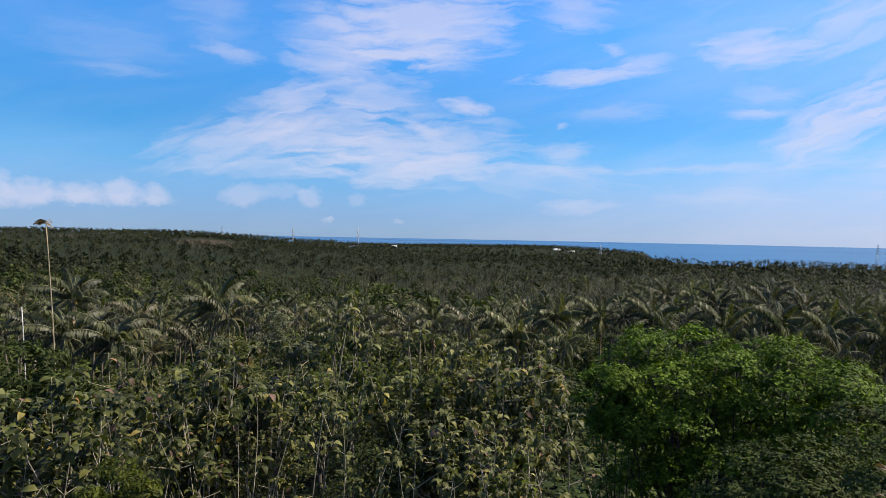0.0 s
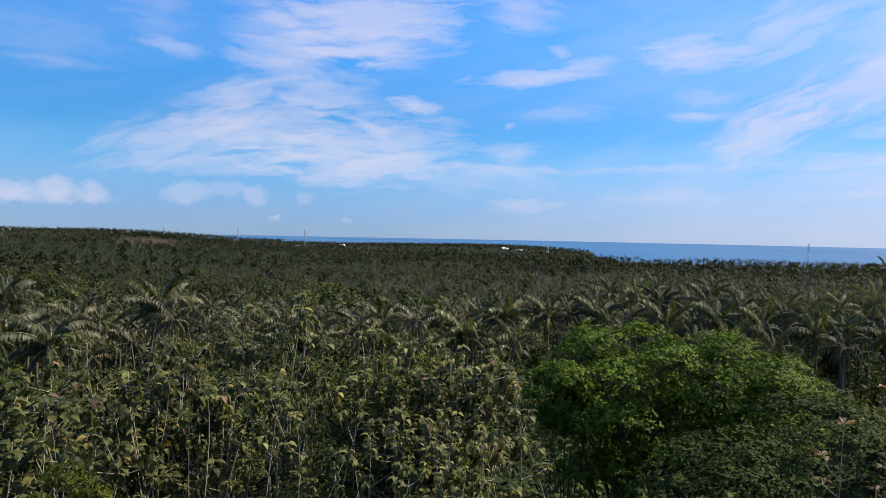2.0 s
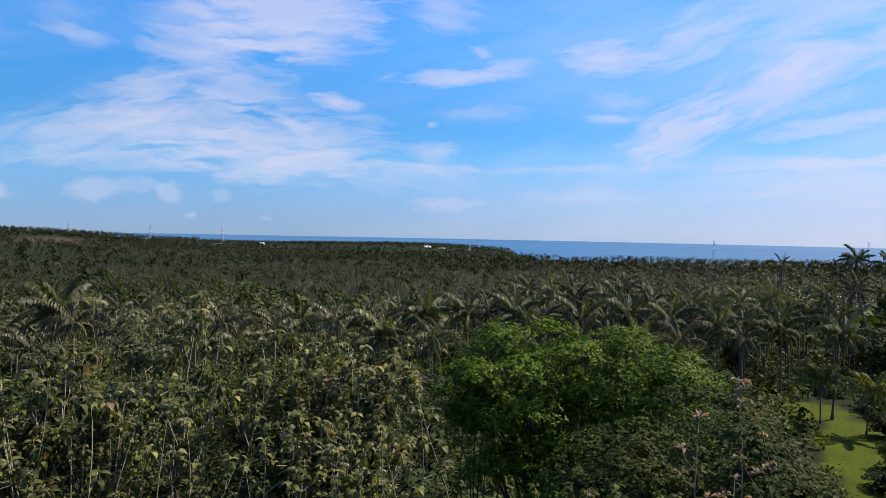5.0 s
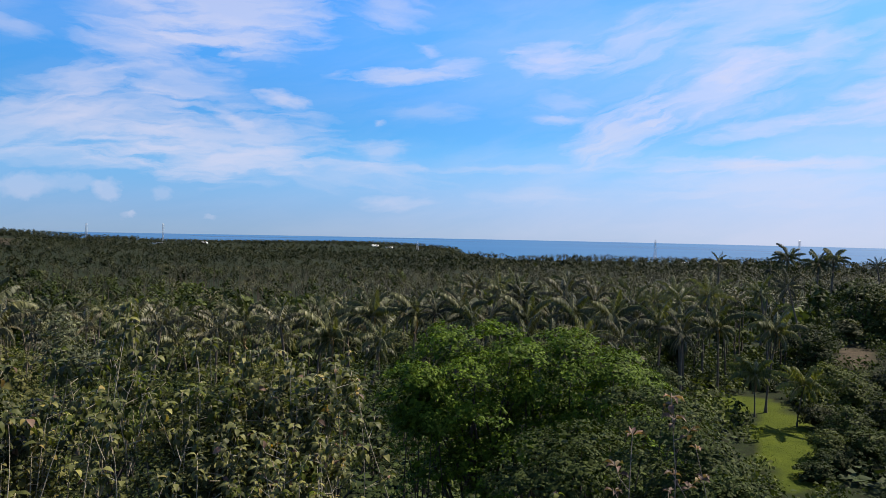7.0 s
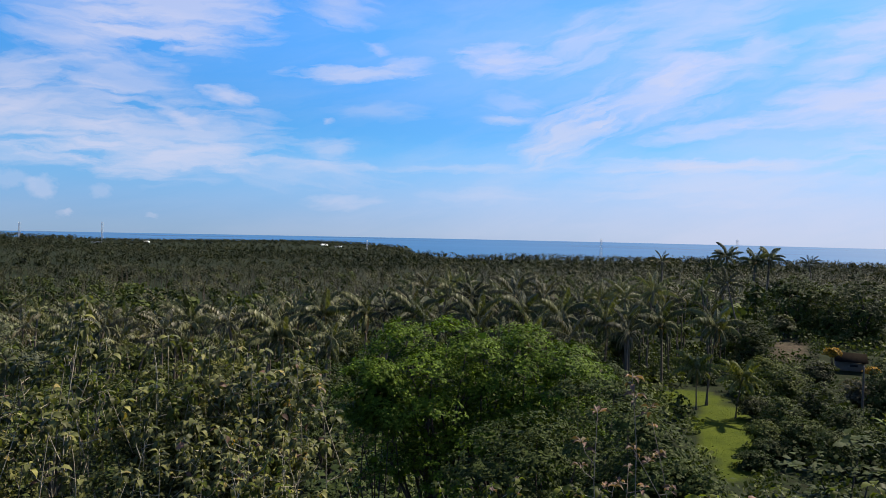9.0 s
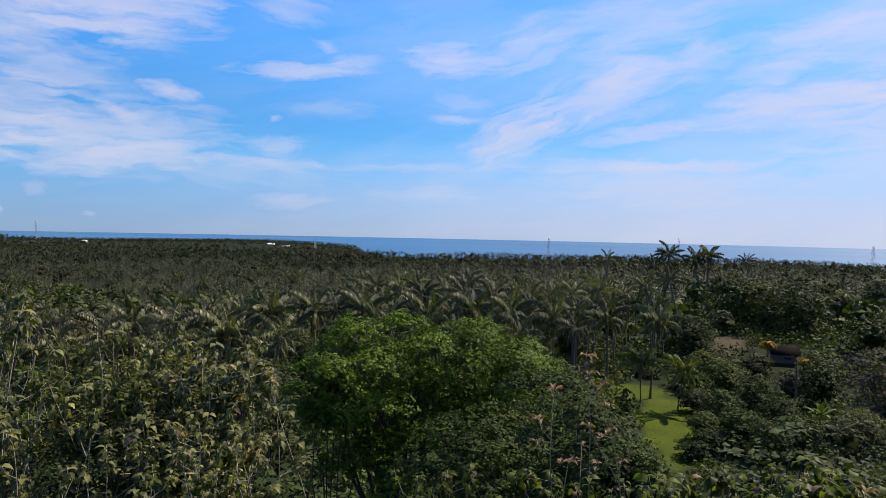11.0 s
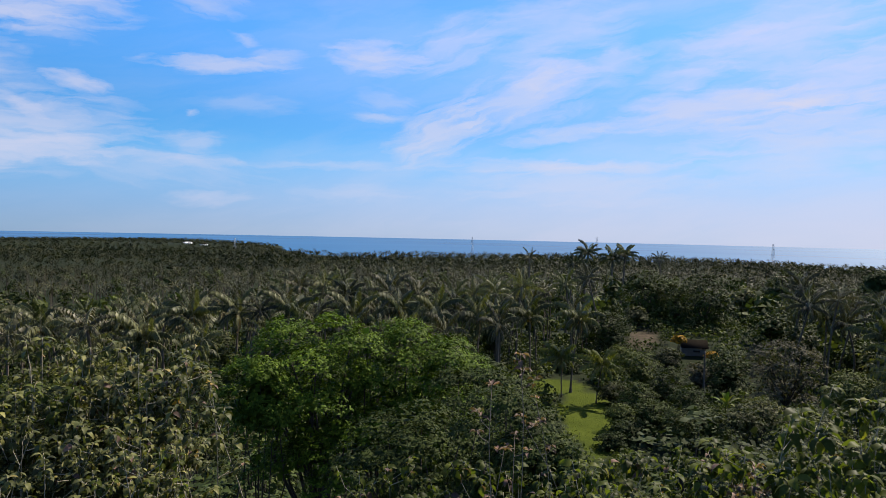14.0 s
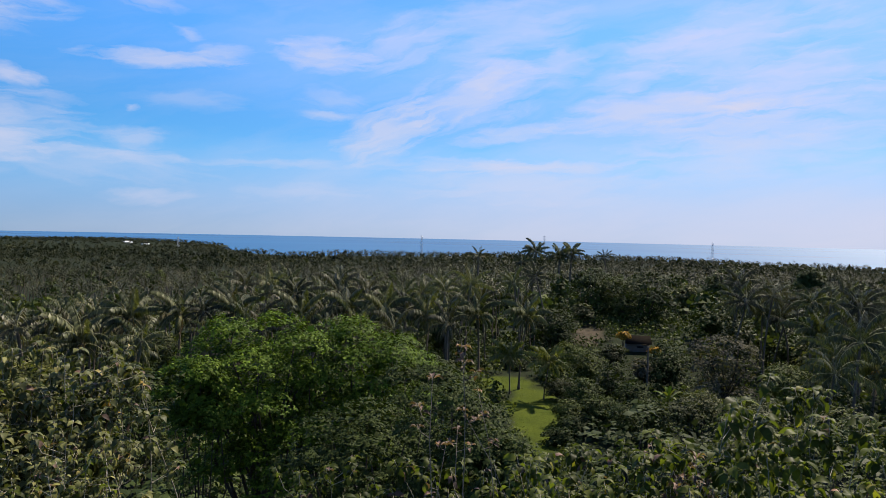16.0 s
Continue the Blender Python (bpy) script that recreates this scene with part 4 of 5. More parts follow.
def pad_tree(name, az, r, el_top, rx, ry, rz, label, mat, pads, pad_r, sprays, leaf, seed, group, floor=-0.75, blade=LEAF_OVAL, per=9, wide=1.35, inside=1500, category="tree"):
    """A dense tree whose crown is a dome of flat leaf clusters in tiers, with dark gaps between them."""
    g = np.random.default_rng(seed)
    x, y = spot(az, r)
    zg = float(ground_z(x, y)) - 0.1
    top = EYE.z + r * math.tan(math.radians(el_top)) - zg
    cz = top - rz
    tree = thing(name, x, y, zg, label, category, group)
    soup, centres = Soup(), []
    P, D, F = [], [], []
    for i in range(pads):
        b = floor + (1 - floor) * (i + 0.5) / pads
        a = i * 2.39996 + g.uniform(-0.35, 0.35)
        q = pad_r * g.uniform(0.6, 1.35)
        s = math.sqrt(max(0.0, 1 - abs(b) ** 2.6)) * (1.0 if b > -0.1 else 0.9)
        swell = g.uniform(0.7, 1.06)
        c = np.array([math.cos(a) * s * (rx - 0.5 * q) * swell, math.sin(a) * s * (ry - 0.5 * q) * swell, b * (rz - 0.15) * g.uniform(0.94, 1.0)])
        n = unit(np.array([c[0] / rx, c[1] / ry, 0.0]) * 0.4 + [g.normal(0, 0.15), g.normal(0, 0.15), 1.0])
        e1 = unit(np.cross(n, [0.3, 0.9, 0.1]))
        e2 = np.cross(n, e1)
        centres.append(c)
        k = max(6, int(sprays * (q / pad_r) ** 2))
        rho, th = np.sqrt(g.uniform(0.02, 1, k)), g.uniform(0, 6.28, k)
        lump = 1 + 0.28 * np.sin(3 * th + g.uniform(0, 6)) * rho
        out = np.cos(th)[:, None] * e1 + np.sin(th)[:, None] * e2
        p = c + out * (rho * lump * q)[:, None] + n * ((0.36 * (1 - rho ** 2) + g.uniform(-0.12, 0.07, k)) * q)[:, None]
        axis = unit(out * (0.25 + rho)[:, None] + n * (0.9 - 0.75 * rho)[:, None] + g.normal(0, 0.2, (k, 3)))
        P.append(p), D.append(axis), F.append(unit(n + out * (0.7 * rho)[:, None]))
        # leaves added within the pad to hold back light from below it
        h = 36 if leaf < 0.15 else 12
        ho = unit(g.normal(0, 1, (h, 3)) * [1, 1, 0.15])
        scatter(soup, blade, c + [0, 0, cz] + ho * q * g.uniform(0.0, 0.55, (h, 1)) + n * q * g.uniform(-0.1, 0.04, (h, 1)), ho, q * g.uniform(0.2, 0.32, h), None, 1.5, np.tile(n, (h, 1)))
    P, D, F = np.concatenate(P) + [0, 0, cz], np.concatenate(D), np.concatenate(F)
    n = len(P) * per
    axis, face = np.repeat(D, per, 0), np.repeat(F, per, 0)
    ring = unit(np.cross(axis, g.normal(0, 1, (n, 3))))
    way = axis * g.uniform(0.1, 1.0, (n, 1)) + ring * 0.9 + [0, 0, -0.1]
    way = unit(way - face * (way * face).sum(1, keepdims=True) * g.uniform(0.6, 1.0, (n, 1)))
    scatter(soup, blade, np.repeat(P, per, 0) + axis * g.uniform(-0.6, 1.3, (n, 1)) * leaf, way, leaf * g.uniform(0.65, 1.25, n), g.uniform(-0.35, 0.35, n), wide, face)
    # bigger inner leaves, added to close the crown and keep its gaps dark
    m = inside
    d = unit(g.normal(0, 1, (m, 3)))
    inner = d * [rx, ry, rz] * g.uniform(0.35, 0.62, (m, 1)) + [0, 0, cz - 0.1 * rz]
    scatter(soup, blade, inner, np.cross(d, g.normal(0, 1, (m, 3))), leaf * g.uniform(1.4, 2.0, m), None, 1.2, d)
    mesh_part("crown", *soup.get(), mat, tree)
    tips = [c * [0.85, 0.85, 0.95] + [0, 0, cz] for c in centres[pads // 3::max(1, pads // 14)]]
    mesh_part("trunk", *limbs((0, 0, 0), tips, max(0.06, rx * 0.045)), M_DARKBARK, tree, smooth_faces=True)
    return tree


def leafy_stem(wood, leafs, few, g, foot, tip, leaf, thick, reach, shoots, spread, blade, wilted, count=(9, 14)):
    """One bent stem with side shoots; every shoot ends in an umbrella of drooping leaves, with pairs of leaves below it. Returns the shoot tips."""
    t = np.concatenate([[0, 0.3, 0.5], np.linspace(0.6, 1, 9)])[:, None]
    span = float(np.linalg.norm(tip - foot))
    bow = g.normal(0, 0.05, 3) * [1, 1, 0] * span
    wave = np.concatenate([np.sin(t * g.uniform(9, 20) + g.uniform(0, 6)), np.sin(t * g.uniform(9, 20) + g.uniform(0, 6)), 0 * t], 1)
    path = foot * (1 - t) + tip * t + bow * np.sin(t * 3.14) + wave * g.uniform(0.03, 0.11) * t
    wood.add(*tube(path, np.linspace(thick * 1.5, thick * 0.45, len(t)), 5))
    low = 1 - min(0.92, reach / max(0.5, span))
    ends = [(path[-1], path[-1] - path[-2])]
    for k in range(shoots):
        u = low + (1 - low) * g.uniform(0.0, 0.93) ** 0.8
        c = np.array([np.interp(u, t[:, 0], path[:, j]) for j in range(3)])
        a = g.uniform(0, 6.28)
        o = np.array([math.cos(a), math.sin(a), g.uniform(0.25, 1.1)]) * spread * g.uniform(0.35, 1.15)
        wood.add(*tube(np.stack([c, c + o * [0.65, 0.65, 0.35], c + o]), [thick * 0.6, thick * 0.5, thick * 0.35], 4))
        ends.append((c + o, o * [0.5, 0.5, 1.0]))
    P, D = [], []
    for e, way in ends:
        way = unit(way)
        turn = g.uniform(0, 6.28)
        n = int(g.integers(*count))
        for j in range(n):
            tier = j // 4
            a = turn + j * 2.4
            out = np.array([math.cos(a), math.sin(a), 0.4 - 0.5 * tier + g.uniform(-0.35, 0.3)])
            P.append(e - way * (0.03 + 0.33 * leaf * tier * 1.6) + out * [0.1, 0.1, 0.0] * leaf)
            D.append(out)
    P, D = np.array(P), np.array(D)
    n = len(P)
    dead = g.uniform(0, 1, n) < wilted
    size = leaf * g.uniform(0.55, 1.2, n)
    for m, soup in ((~dead, leafs), (dead, few)):
        if m.any():
            scatter(soup, blade, P[m], D[m], size[m], g.uniform(-0.35, 0.35, m.sum()), g.uniform(1.0, 1.2))
    return [e for e, way in ends]


def dying_leaf(shrub, p, leaf):
    one = Soup()
    scatter(one, LEAF_ARCH, np.array([p - [0, 0, 0.1], p - [0.04, 0.02, 0.15]]), np.array([(0.5, 0.3, -0.9), (-0.4, -0.3, -0.9)]), np.array([leaf, leaf * 0.75]), np.array([0.2, -0.4]), 1.0)
    mesh_part("dying_leaf", *one.get(), M_AMBER, shrub, "amber yellow dying leaf")


def stem_shrub(az, r, el_top, width, height, stems, leaf, mat, seed, label, name="large_leaved_shrub", blade=None, shoots=4, spread=0.55, stem_mat=None, extra=None, group="large-leaved shrubs on the slope", wilted=0.04, amber=False, thick=0.012, count=(9, 14)):
    """A clump of upright pale stems whose shoots end in umbrellas of big drooping leaves."""
    g = np.random.default_rng(seed)
    x, y = spot(az, r)
    zg = float(ground_z(x, y)) - 0.1
    top = EYE.z + r * math.tan(math.radians(el_top)) - zg
    shrub = thing(name, x, y, zg, label, "shrub", group)
    leafs, few, tips = Soup(), Soup(), []
    for i in range(stems):
        a, q = i * 2.39996 + g.uniform(-0.4, 0.4), width * math.sqrt((i + 0.3) / stems)
        tipz = top - (q / max(width, 0.01)) ** 2 * height * 0.3 * g.uniform(0.1, 1.7) - g.uniform(0, 0.3) * height * (i > 0)
        tip = np.array([math.cos(a) * q, math.sin(a) * q, tipz])
        foot = np.array([math.cos(a) * q * 0.4, math.sin(a) * q * 0.4, 0.0])
        wood = Soup()
        tips += leafy_stem(wood, leafs, few, g, foot, tip, leaf, thick, height, shoots, spread, blade or LEAF_ARCH, wilted, count)
        mesh_part("stem", *wood.get(), stem_mat or M_STEM, shrub, smooth_faces=True)
    mesh_part("foliage", *leafs.get(), mat, shrub, smooth_faces=True)
    if few.v and extra:
        mesh_part("withered_foliage", *few.get(), extra[0], shrub, extra[1])
    if amber:
        dying_leaf(shrub, tips[len(tips) // 2], leaf)
    return shrub


BIG = "shrub with large heart-shaped drooping leaves on pale stems"
WITHER = (M_RED, "brown curled leaves")
# the slope in front of the camera, from its one end to the other
BIG_ROW = [
    # az, r, top elevation, width, height of leafage, stems, leaf
    (-34.0, 13.0, -12.5, 1.3, 3.6, 9, 0.24), (-30.5, 13.0, -11.0, 1.1, 3.6, 9, 0.26), (-27.8, 12.0, -12.0, 1.1, 3.2, 9, 0.25),
    (-24.3, 15.0, -8.6, 0.9, 4.0, 9, 0.24), (-22.0, 13.2, -11.5, 1.2, 3.6, 9, 0.25), (-19.0, 15.0, -9.0, 0.9, 3.8, 9, 0.25), (-16.5, 14.2, -9.6, 0.9, 3.6, 9, 0.25),
    (-13.0, 14.5, -10.0, 1.0, 3.6, 8, 0.22),
    (2.0, 13.5, -9.5, 0.8, 3.2, 8, 0.22), (4.8, 13.2, -9.6, 0.7, 3.2, 7, 0.23), (6.6, 13.0, -11.0, 0.65, 3.0, 6, 0.23), (7.8, 12.8, -10.2, 0.55, 3.2, 6, 0.23),
    (4.6, 11.5, -15.0, 0.5, 2.2, 6, 0.22), (0.6, 11.0, -16.6, 0.7, 2.0, 6, 0.2),
    (-33.0, 9.4, -19.5, 0.9, 1.8, 7, 0.25),
]
for i, (az, r, el, w, h, st, lf) in enumerate(BIG_ROW):
    stem_shrub(az, r, el, w * 1.15, h * 0.72, st + 1, lf * 0.74, M_BIG if az > -14 else M_BIGDULL, 400 + i, BIG, shoots=6, extra=WITHER, amber=i % 3 == 1)
# greener, nearer ones to the other side
GREEN_ROW = [
    (47.0, 9.2, -18.0, 0.8, 1.8, 8, 0.27), (50.5, 9.0, -17.5, 0.8, 2.0, 8, 0.28), (54.0, 8.6, -17.0, 0.9, 2.2, 8, 0.28), (58.0, 8.4, -16.0, 0.9, 2.4, 9, 0.28), (61.2, 8.0, -11.0, 0.75, 2.8, 9, 0.32),
    (66.0, 8.2, -13.6, 0.9, 2.8, 9, 0.28), (70.0, 8.0, -13.0, 1.0, 2.8, 9, 0.28), (30.0, 8.6, -20.0, 0.6, 1.4, 6, 0.26), (24.0, 8.8, -20.4, 0.7, 1.4, 6, 0.25), (36.0, 8.6, -19.8, 0.8, 1.6, 7, 0.26), (42.0, 8.4, -19.6, 0.9, 1.6, 8, 0.27),
    (56.0, 7.2, -21.0, 1.0, 1.4, 8, 0.27), (63.5, 7.0, -20.0, 1.0, 1.6, 8, 0.28), (48.5, 7.4, -22.0, 0.9, 1.2, 8, 0.27),
]
for i, (az, r, el, w, h, st, lf) in enumerate(GREEN_ROW):
    stem_shrub(az, r, el, w, h, st - 2, lf * 0.55, M_BIGGREEN, 500 + i, "shrub with large bright green rounded leaves", shoots=4, spread=0.4, extra=WITHER, group="green large-leaved shrubs", wilted=0.06, thick=0.009)
# withering thin saplings
for i, (az, r, el, w, h, st, lf, lb) in enumerate((
        (35.3, 5.4, -10.6, 0.1, 0.7, 1, 0.09, "thin bare sapling with reddish withering leaves"), (37.4, 6.2, -13.8, 0.2, 0.8, 2, 0.075, "thin grey sapling with withered brownish leaves"),
        (34.0, 5.2, -13.2, 0.13, 0.6, 1, 0.095, "bare sapling with reddish brown leaf tufts"), (36.4, 5.6, -16.2, 0.18, 0.7, 2, 0.08, "grey sapling with few curled brown leaves"),
        (55.8, 8.0, -17.8, 0.35, 0.9, 4, 0.14, "low sapling with withered brown and yellow leaves"))):
    stem_shrub(az, r, el, w, h, st, lf, M_RED, 601 + i, lb, "withering_sapling", blade=LEAF_CURL, shoots=2, spread=0.22, stem_mat=M_BARK, group="withering saplings", wilted=0, thick=0.006, count=(4, 7))
stem_shrub(-8.3, 14.6, -5.0, 0.42, 2.2, 6, 0.2, M_BIG, 610, "tall slender sapling with sparse pale drooping leaves", "thin_sapling", shoots=2, spread=0.3, group="", wilted=0)


def whorl_sapling(az, r, el_top, leaf, mat, seed, shoots=3, spread=0.5, label="thin pale sapling with whorls of large drooping leaves", group="whorled saplings"):
    """A slender bent stem with umbrellas of big drooping leaves at its tip and side shoots."""
    g = np.random.default_rng(seed)
    x, y = spot(az, r)
    zg = float(ground_z(x, y)) - 0.1
    top = EYE.z + r * math.tan(math.radians(el_top)) - zg
    sap = thing("whorled_sapling", x, y, zg, label, "sapling", group)
    wood, leafs = Soup(), Soup()
    tip = np.array([g.normal(0, 0.3), g.normal(0, 0.3), top])
    tips = leafy_stem(wood, leafs, leafs, g, np.zeros(3), tip, leaf, 0.011 * r / 12, 2.2, shoots, spread, LEAF_ARCH, 0)
    mesh_part("stem", *wood.get(), M_STEM, sap, smooth_faces=True)
    if seed % 5 == 0:
        dying_leaf(sap, tips[-1], leaf)
    mesh_part("foliage", *leafs.get(), mat, sap, smooth_faces=True)
    return sap


g = np.random.default_rng(31)
for i in range(50):
    az = -14.5 + 23.0 * (i + g.uniform(0, 1)) / 50
    low = g.uniform(0, 1) ** 1.35
    if az < -6 and low > 0.45:
        continue
    r = 14.5 - 5.2 * low
    whorl_sapling(az, r, -9.0 - 11.2 * low + g.uniform(-1, 1), g.uniform(0.15, 0.21) * r / 14.5, M_BIG if i % 4 else M_BIGGREEN, 1500 + i, int(g.integers(2, 6)))
for i in range(10):
    az = -36 + 21 * (i + g.uniform(0, 1)) / 10
    low = g.uniform(0, 1)
    whorl_sapling(az, 14 - 2.0 * low, -9.8 - 4.0 * low, g.uniform(0.16, 0.22), M_BIGDULL if i % 2 else M_BIG, 1560 + i, int(g.integers(2, 5)))
for i in range(24):
    az = 40 + 33 * (i + g.uniform(0, 1)) / 24
    low = g.uniform(0, 1)
    up = np.interp(az, [40, 46, 58, 61, 72], [-18.5, -16.0, -14.5, -11.0, -11.5])
    whorl_sapling(az, 9.0 - 1.6 * low, up - 6 * low, g.uniform(0.12, 0.18), M_BIGGREEN, 1590 + i, int(g.integers(2, 4)), 0.35, "sapling with whorls of large bright green leaves", "green whorled saplings")
# small-leaved creepers that fill the thicket
for i, (az, r, el, rx, rz) in enumerate(((-2.5, 15.5, -8.4, 1.7, 1.9), (0.8, 14.6, -10.0, 1.4, 1.6), (-15.0, 17.0, -10.2, 1.6, 2.0), (-26.0, 17.0, -11.0, 1.7, 2.0), (-3.0, 12.6, -13.4, 1.5, 1.7), (3.5, 12.4, -14.6, 1.2, 1.7), (-19.5, 15.5, -13.5, 1.5, 1.8), (-33.5, 17.0, -12.0, 1.8, 2.0))):
    broad_tree("small_leaved_bush", az, r, el, rx, rz, "tangled bush of small dull green leaves", "bush", M_VINE, 620, 6, 0.115, LEAF_OVAL, 16, None, 700 + i, 1.1, group="small-leaved bushes in the thicket", facing=0.6)
# feathery bright green saplings
for i, (az, r, el, rx, rz) in enumerate(((-25.8, 9.6, -17.2, 0.5, 0.8), (-33.6, 22, -8.0, 1.9, 2.0), (-30.0, 22, -8.7, 1.3, 1.6), (-35.5, 15, -13.0, 1.1, 1.2))):
    broad_tree("feathery_tree", az, r, el, rx, rz, "small tree with feathery fresh green leaves", "tree", M_BROAD if r > 20 else M_BIGGREEN, 360, 10, 0.09 if r < 20 else 0.2, LEAF_OVAL, 16, None, 730 + i, 0.8, group="feathery green trees")
# the dense bright green tree and its neighbours
DENSE = "dense tree with glossy bright green leaf clusters"


for az, r, el, rx, ry, rz, pads, pad_r, seed, lb in (
        (19.6, 22.0, -7.0, 3.1, 2.8, 3.4, 27, 0.95, 801, DENSE), (25.2, 22.6, -7.6, 2.4, 2.4, 3.2, 19, 0.86, 802, DENSE + " beside a taller one"),
        (30.2, 22.0, -8.7, 2.2, 2.2, 3.0, 17, 0.8, 803, "dense green tree with dark gaps between its leaf clusters"), (14.6, 20.5, -10.4, 1.2, 1.2, 1.4, 8, 0.55, 810, "low green tree leaning out of the dense clump")):
    pad_tree("dense_green_tree", az, r, el, rx, ry, rz, lb, M_BRIGHT, pads, pad_r, 120, 0.12, seed, "dense green trees", -0.6, LEAF_QUAD, 8, 0.85, 500)
for az, r, el, rx, rz, seed, lb in ((33.6, 18.0, -10.9, 1.8, 2.4, 804, "dense tree with small dark glossy leaves"), (28.0, 15.0, -15.4, 2.0, 1.6, 806, "low bush with dark glossy leaves"),
                                    (40.3, 11.5, -17.0, 0.8, 0.9, 808, "low dark glossy bush before the lawn"),
                                    (36.0, 13.0, -13.2, 1.2, 1.5, 807, "dense tree with small dark glossy leaves beside the lawn")):
    pad_tree("dark_glossy_tree", az, r, el, rx, rx, rz, lb, M_DARK, int(9 + 4 * rx), 0.3 * rx + 0.12, 80, 0.1 if r > 16 else 0.085, seed, "dark glossy trees", -0.6, LEAF_QUAD, 8, 0.95, 500)

